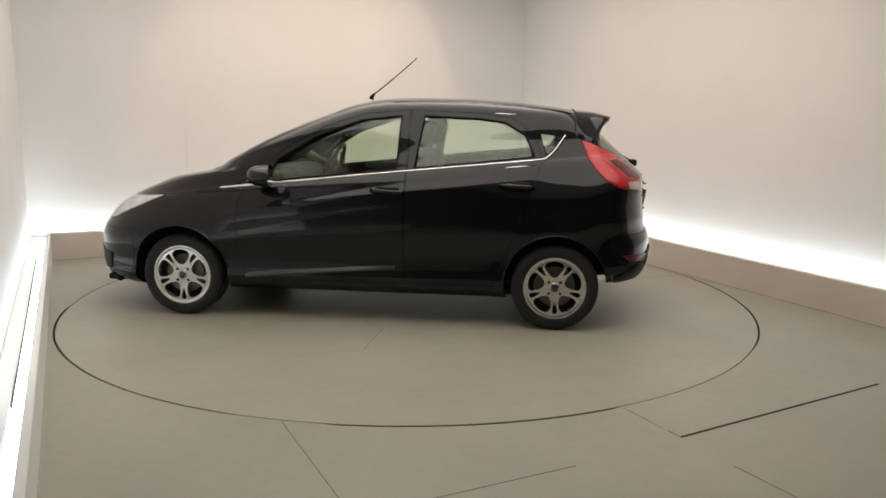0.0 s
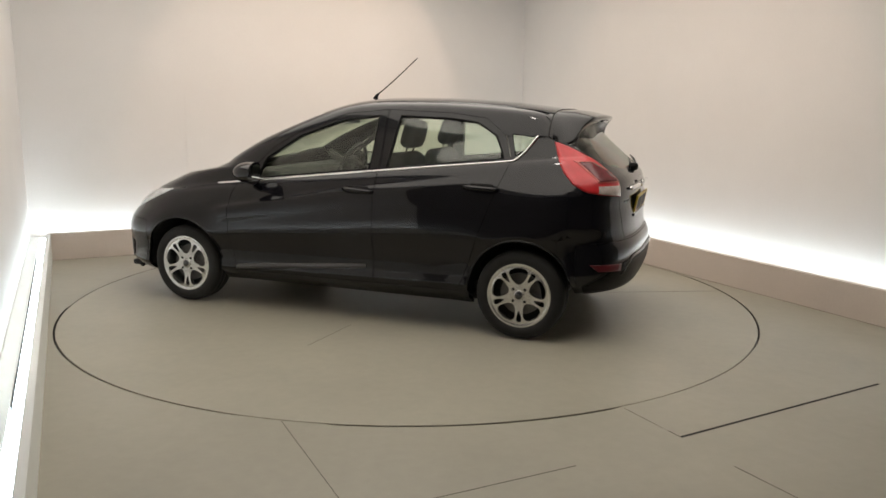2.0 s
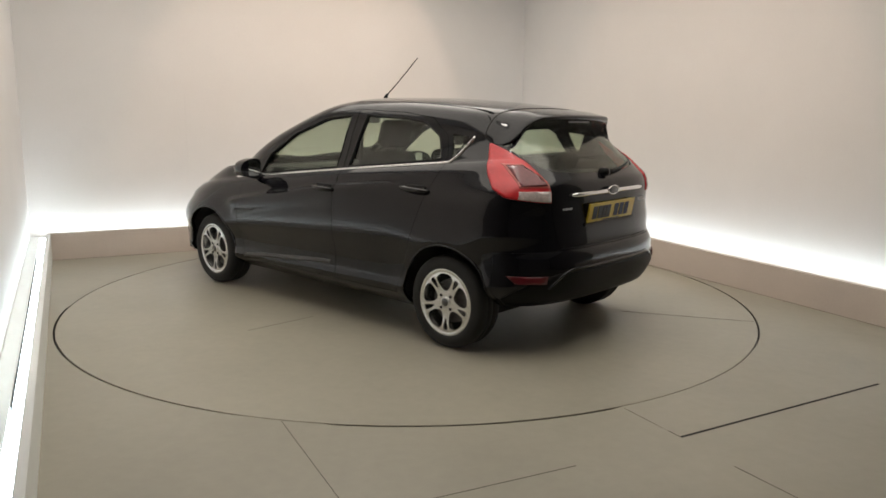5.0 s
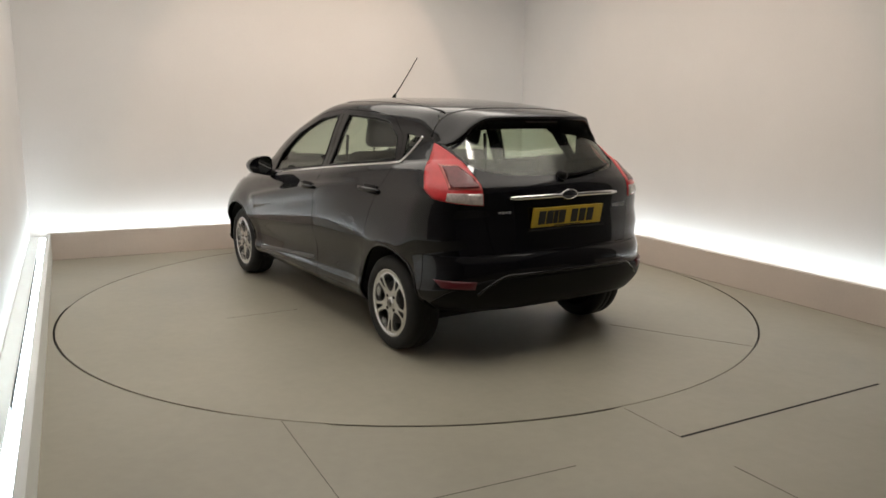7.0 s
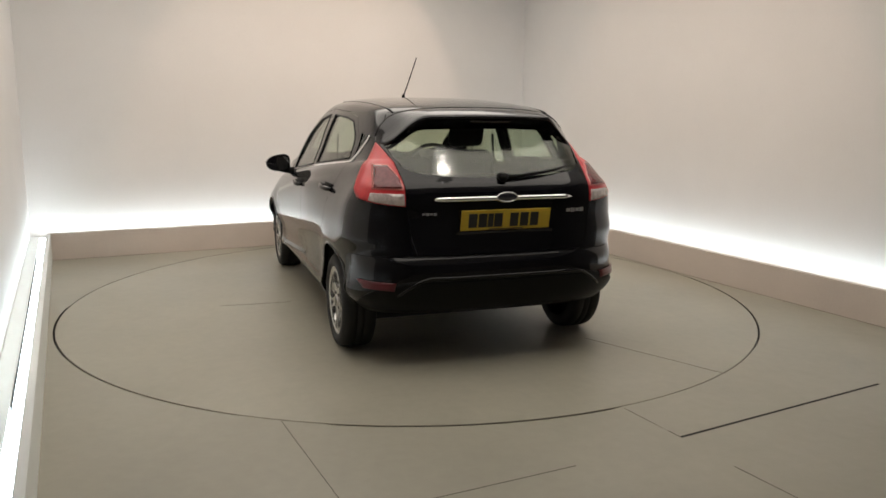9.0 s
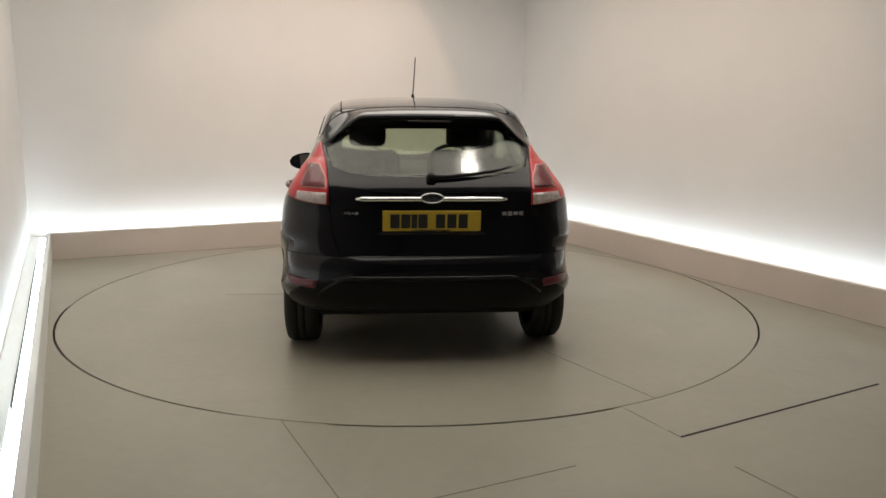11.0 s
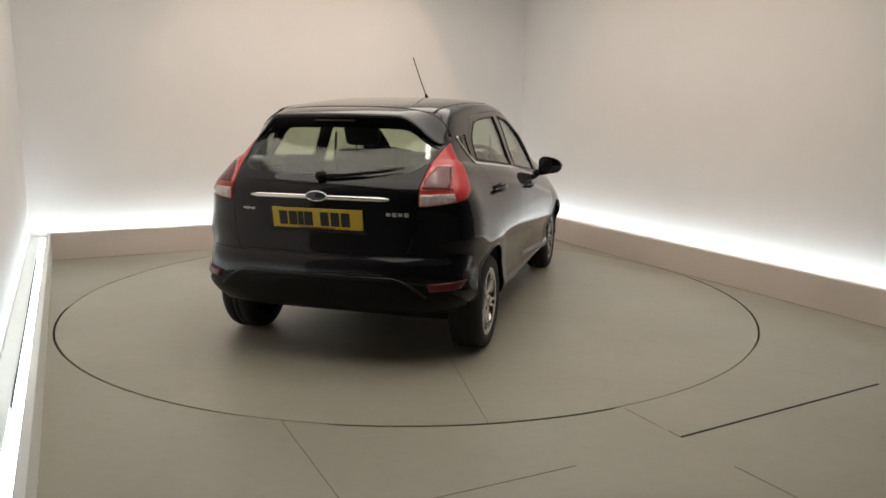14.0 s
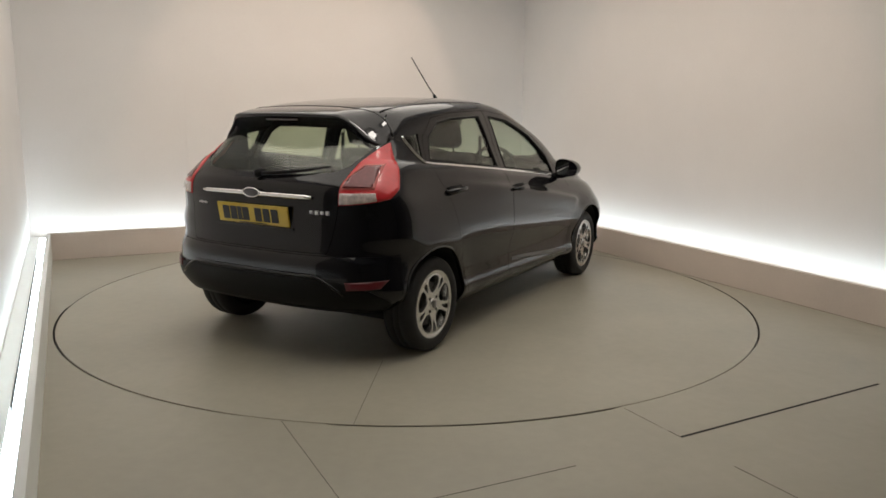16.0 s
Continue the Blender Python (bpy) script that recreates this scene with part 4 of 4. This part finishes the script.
def build_cabin(car):
    bm = bmesh.new()
    box(bm, (-1.15, -0.66, 0.25), (1.10, 0.66, 0.30), bevel=0.01)
    part("cabin_floor", bm, M_INTERIOR, car)
    bm = bmesh.new()
    box(bm, (-1.72, -0.54, 0.37), (-1.15, 0.54, 0.62), bevel=0.03)
    part("boot_trim", bm, M_INTERIOR, car)
    bm = bmesh.new()
    box(bm, (-1.62, -0.50, 0.985), (-1.22, 0.50, 1.005), bevel=0.006)
    part("parcel_shelf", bm, M_INTERIOR, car, "dark parcel shelf")
    bm = bmesh.new()
    prof = [(1.08, 0.55), (1.08, 0.93), (0.80, 0.965), (0.66, 0.94), (0.62, 0.86), (0.70, 0.70), (0.72, 0.55)]
    a = [bm.verts.new((x, -0.62, z)) for x, z in prof]
    b = [bm.verts.new((x, 0.62, z)) for x, z in prof]
    bm.faces.new(a)
    bm.faces.new(b[::-1])
    for i in range(len(prof)):
        j = (i + 1) % len(prof)
        bm.faces.new((a[i], b[i], b[j], a[j]))
    bmesh.ops.recalc_face_normals(bm, faces=bm.faces[:])
    bmesh.ops.bevel(bm, geom=bm.edges[:], offset=0.02, segments=3, affect="EDGES")
    part("dashboard", bm, M_INTERIOR, car, "dark dashboard", True)
    # steering wheel on the car's right
    bm = bmesh.new()
    tilt = Matrix.Translation((0.50, -0.34, 0.945)) @ Matrix.Rotation(radians(-26), 4, "Y")
    pts = [tilt @ Vector((0, 0.185 * math.cos(t), 0.185 * math.sin(t))) for t in [2 * math.pi * i / 40 for i in range(41)]]
    tube(bm, pts, 0.016, 8)
    for ang in (0, 180, 270):
        t = radians(ang)
        tube(bm, [tilt @ Vector((0.02, 0.03 * math.cos(t), 0.03 * math.sin(t))), tilt @ Vector((0, 0.18 * math.cos(t), 0.18 * math.sin(t)))], 0.016, 8)
    box(bm, (-0.005, -0.075, -0.065), (0.05, 0.075, 0.065), tilt, 0.02)
    tube(bm, [tilt @ Vector((0.04, 0, 0)), tilt @ Vector((0.22, 0, 0))], 0.03, 8)
    part("steering_wheel", bm, M_INTERIOR, car, "black steering wheel", True)
    for s in (1, -1):
        bm = bmesh.new()
        m = Matrix.Translation((-0.08, s * 0.345, 0.52)) @ Matrix.Rotation(radians(-17), 4, "Y")
        rounded(bm, (-0.03, -0.25, -0.1), (0.50, 0.25, 0.06), Matrix.Translation((-0.06, s * 0.345, 0.50)) @ Matrix.Rotation(radians(-5), 4, "Y"), 0.05)
        seat = part("front_seat", bm, M_SEAT, car, "dark cloth front seat", True)
        bm = bmesh.new()
        rounded(bm, (-0.11, -0.23, -0.02), (0.02, 0.23, 0.62), m, 0.055)
        part("backrest", bm, M_SEAT, seat, "", True)
        bm = bmesh.new()
        rounded(bm, (-0.10, -0.13, 0.66), (0.0, 0.13, 0.85), m, 0.045)
        part("headrest", bm, M_SEAT, seat, "", True)
        for q in (-0.06, 0.06):
            bm = bmesh.new()
            tube(bm, [m @ Vector((-0.05, q, 0.58)), m @ Vector((-0.05, q, 0.70))], 0.007, 8)
            part("headrest_post", bm, M_CHROME, seat)
    bm = bmesh.new()
    rounded(bm, (-1.05, -0.60, 0.38), (-0.58, 0.60, 0.56), None, 0.05)
    bench = part("rear_seat", bm, M_SEAT, car, "dark cloth rear bench", True)
    bm = bmesh.new()
    m = Matrix.Translation((-1.02, 0, 0.50)) @ Matrix.Rotation(radians(-20), 4, "Y")
    rounded(bm, (-0.10, -0.58, 0.0), (0.02, 0.58, 0.54), m, 0.05)
    part("backrest", bm, M_SEAT, bench, "", True)
    for y in (-0.36, 0.36):
        bm = bmesh.new()
        rounded(bm, (-0.09, y - 0.12, 0.55), (-0.01, y + 0.12, 0.67), m, 0.04)
        part("headrest", bm, M_SEAT, bench, "", True)
    # rear-view mirror and belts
    bm = bmesh.new()
    rounded(bm, (0.30, -0.12, 1.285), (0.33, 0.12, 1.345), None, 0.012)
    tube(bm, [(0.33, 0, 1.33), (0.36, 0, 1.37)], 0.01, 8)
    part("interior_mirror", bm, M_INTERIOR, car, "", True)
    for s in (1, -1):
        bm = bmesh.new()
        tube(bm, [(-0.27, s * 0.585, 1.22), (-0.27, s * 0.60, 0.95), (-0.25, s * 0.62, 0.5)], 0.022, 6, flat=0.15)
        part("seat_belt", bm, M_SEAT, car)


def build_wheels(car):
    first = {}
    for hx in (HUB_X, -HUB_X):
        for s in (1, -1):
            yo = 0.835 if hx > 0 else 0.826
            if s in first:
                w = copy_thing(first[s], Matrix.Translation((hx, s * yo, HUB_Z)))
                w.parent = car
                continue
            w = new("wheel")
            w.parent = car
            w.matrix_basis = Matrix.Translation((hx, s * yo, HUB_Z))
            first[s] = w
            # along y: 0 is the outer face, -0.2 the inner one
            bm = bmesh.new()
            prof = [(0.198, -0.012), (0.21, -0.002), (0.235, 0.0), (0.258, -0.006), (0.272, -0.020), (0.2785, -0.04), (0.279, -0.075), (0.2735, -0.078), (0.2735, -0.084), (0.279, -0.087),
                    (0.279, -0.115), (0.2735, -0.118), (0.2735, -0.124), (0.279, -0.127), (0.2785, -0.16), (0.270, -0.185), (0.24, -0.198), (0.20, -0.19)]
            lathe(bm, [(r, d * s) for r, d in prof], 48, "y")
            bmesh.ops.recalc_face_normals(bm, faces=bm.faces[:])
            part("tyre", bm, M_TYRE, w, "black rubber tyre", True)
            bm = bmesh.new()
            prof = [(0.168, -0.038), (0.174, -0.018), (0.188, -0.009), (0.200, -0.010), (0.203, -0.016), (0.198, -0.03), (0.186, -0.05), (0.180, -0.17)]
            lathe(bm, [(r, d * s) for r, d in prof], 60, "y")
            # a cast face with five broad windows and a slot in each of the five spokes
            face = bmesh.new()
            loops = [[(0.191, 6.0 * k) for k in range(60)]]
            window = [(0.068, 0), (0.072, 10), (0.085, 18), (0.108, 23), (0.135, 24.5), (0.155, 23), (0.167, 17), (0.172, 8), (0.173, 0)]
            slot = [(0.098, 0), (0.103, 3), (0.125, 5), (0.150, 6.2), (0.164, 5), (0.168, 0)]
            for k in range(5):
                c = 52 + 72 * k if s > 0 else 128 - 72 * k
                for shape, mid in ((window, c + 36), (slot, c)):
                    loops.append([(r, mid + a) for r, a in shape] + [(r, mid - a) for r, a in shape[-2:0:-1]])
            for lp in loops:
                ring = [face.verts.new((r * math.cos(radians(a)), 0, r * math.sin(radians(a)))) for r, a in lp]
                for a, b in zip(ring, ring[1:] + ring[:1]):
                    face.edges.new((a, b))
            bmesh.ops.triangle_fill(face, use_beauty=True, edges=face.edges[:], normal=(0, 1, 0))
            for v in face.verts:
                r = v.co.xz.length
                v.co.y = s * (-0.019 + 0.007 * min(1.0, max(0.0, (r - 0.08) / 0.06)) - 0.004 * (r > 0.18))
            deep = bmesh.ops.extrude_face_region(face, geom=face.faces[:])
            for v in deep["geom"]:
                if isinstance(v, bmesh.types.BMVert):
                    v.co.y -= 0.030 * s
                    v.co.x *= 1.0 + 0.02 * (v.co.xz.length < 0.18)
            tmp = bpy.data.meshes.new("tmp")
            face.to_mesh(tmp)
            face.free()
            bm.from_mesh(tmp)
            bpy.data.meshes.remove(tmp)
            lathe(bm, [(0.0, -0.012 * s), (0.028, -0.012 * s), (0.034, -0.016 * s), (0.038, -0.024 * s)], 40, "y")
            bmesh.ops.recalc_face_normals(bm, faces=bm.faces[:])
            rim = part("rim", bm, M_ALLOY, w, "silver five-spoke alloy rim", True)
            sharpen(rim, 40)
            bm = bmesh.new()
            lathe(bm, [(0.0, -0.0105 * s), (0.022, -0.0105 * s), (0.026, -0.013 * s), (0.026, -0.018 * s)], 24, "y")
            part("centre_cap", bm, M_BADGE, rim, "dark centre cap", True)
            for k in range(4):
                a = radians(45 + 90 * k)
                bm = bmesh.new()
                lathe(bm, [(0.0, -0.0165 * s), (0.009, -0.0165 * s), (0.010, -0.024 * s)], 10, "y", (0.052 * math.cos(a), 0, 0.052 * math.sin(a)))
                part("wheel_nut", bm, M_DARK, rim)
            bm = bmesh.new()
            lathe(bm, [(0.0, -0.062 * s), (0.13, -0.062 * s), (0.132, -0.08 * s), (0.0, -0.082 * s)], 40, "y")
            part("brake_disc", bm, M_BRAKE, w, "dull steel brake disc")
            bm = bmesh.new()
            lathe(bm, [(0.0, -0.10 * s), (0.185, -0.10 * s)], 32, "y")
            part("wheel_back", bm, M_DARK, w)


CAR = build_car()


def motions():
    rows, car_rows = [], []
    for i in range(33):
        t = i * 0.5
        a = radians(turn(t))
        c, s = math.cos(a), math.sin(a)
        rows.append((t, pose(RING.x, RING.y, 0, 0, 0, turn(t))))
        car_rows.append((t, pose(c * CAR_OFF[0] - s * CAR_OFF[1], s * CAR_OFF[0] + c * CAR_OFF[1], 0, 0, 0, turn(t))))
    walk(TABLE, rows)
    walk(CAR, car_rows)


motions()
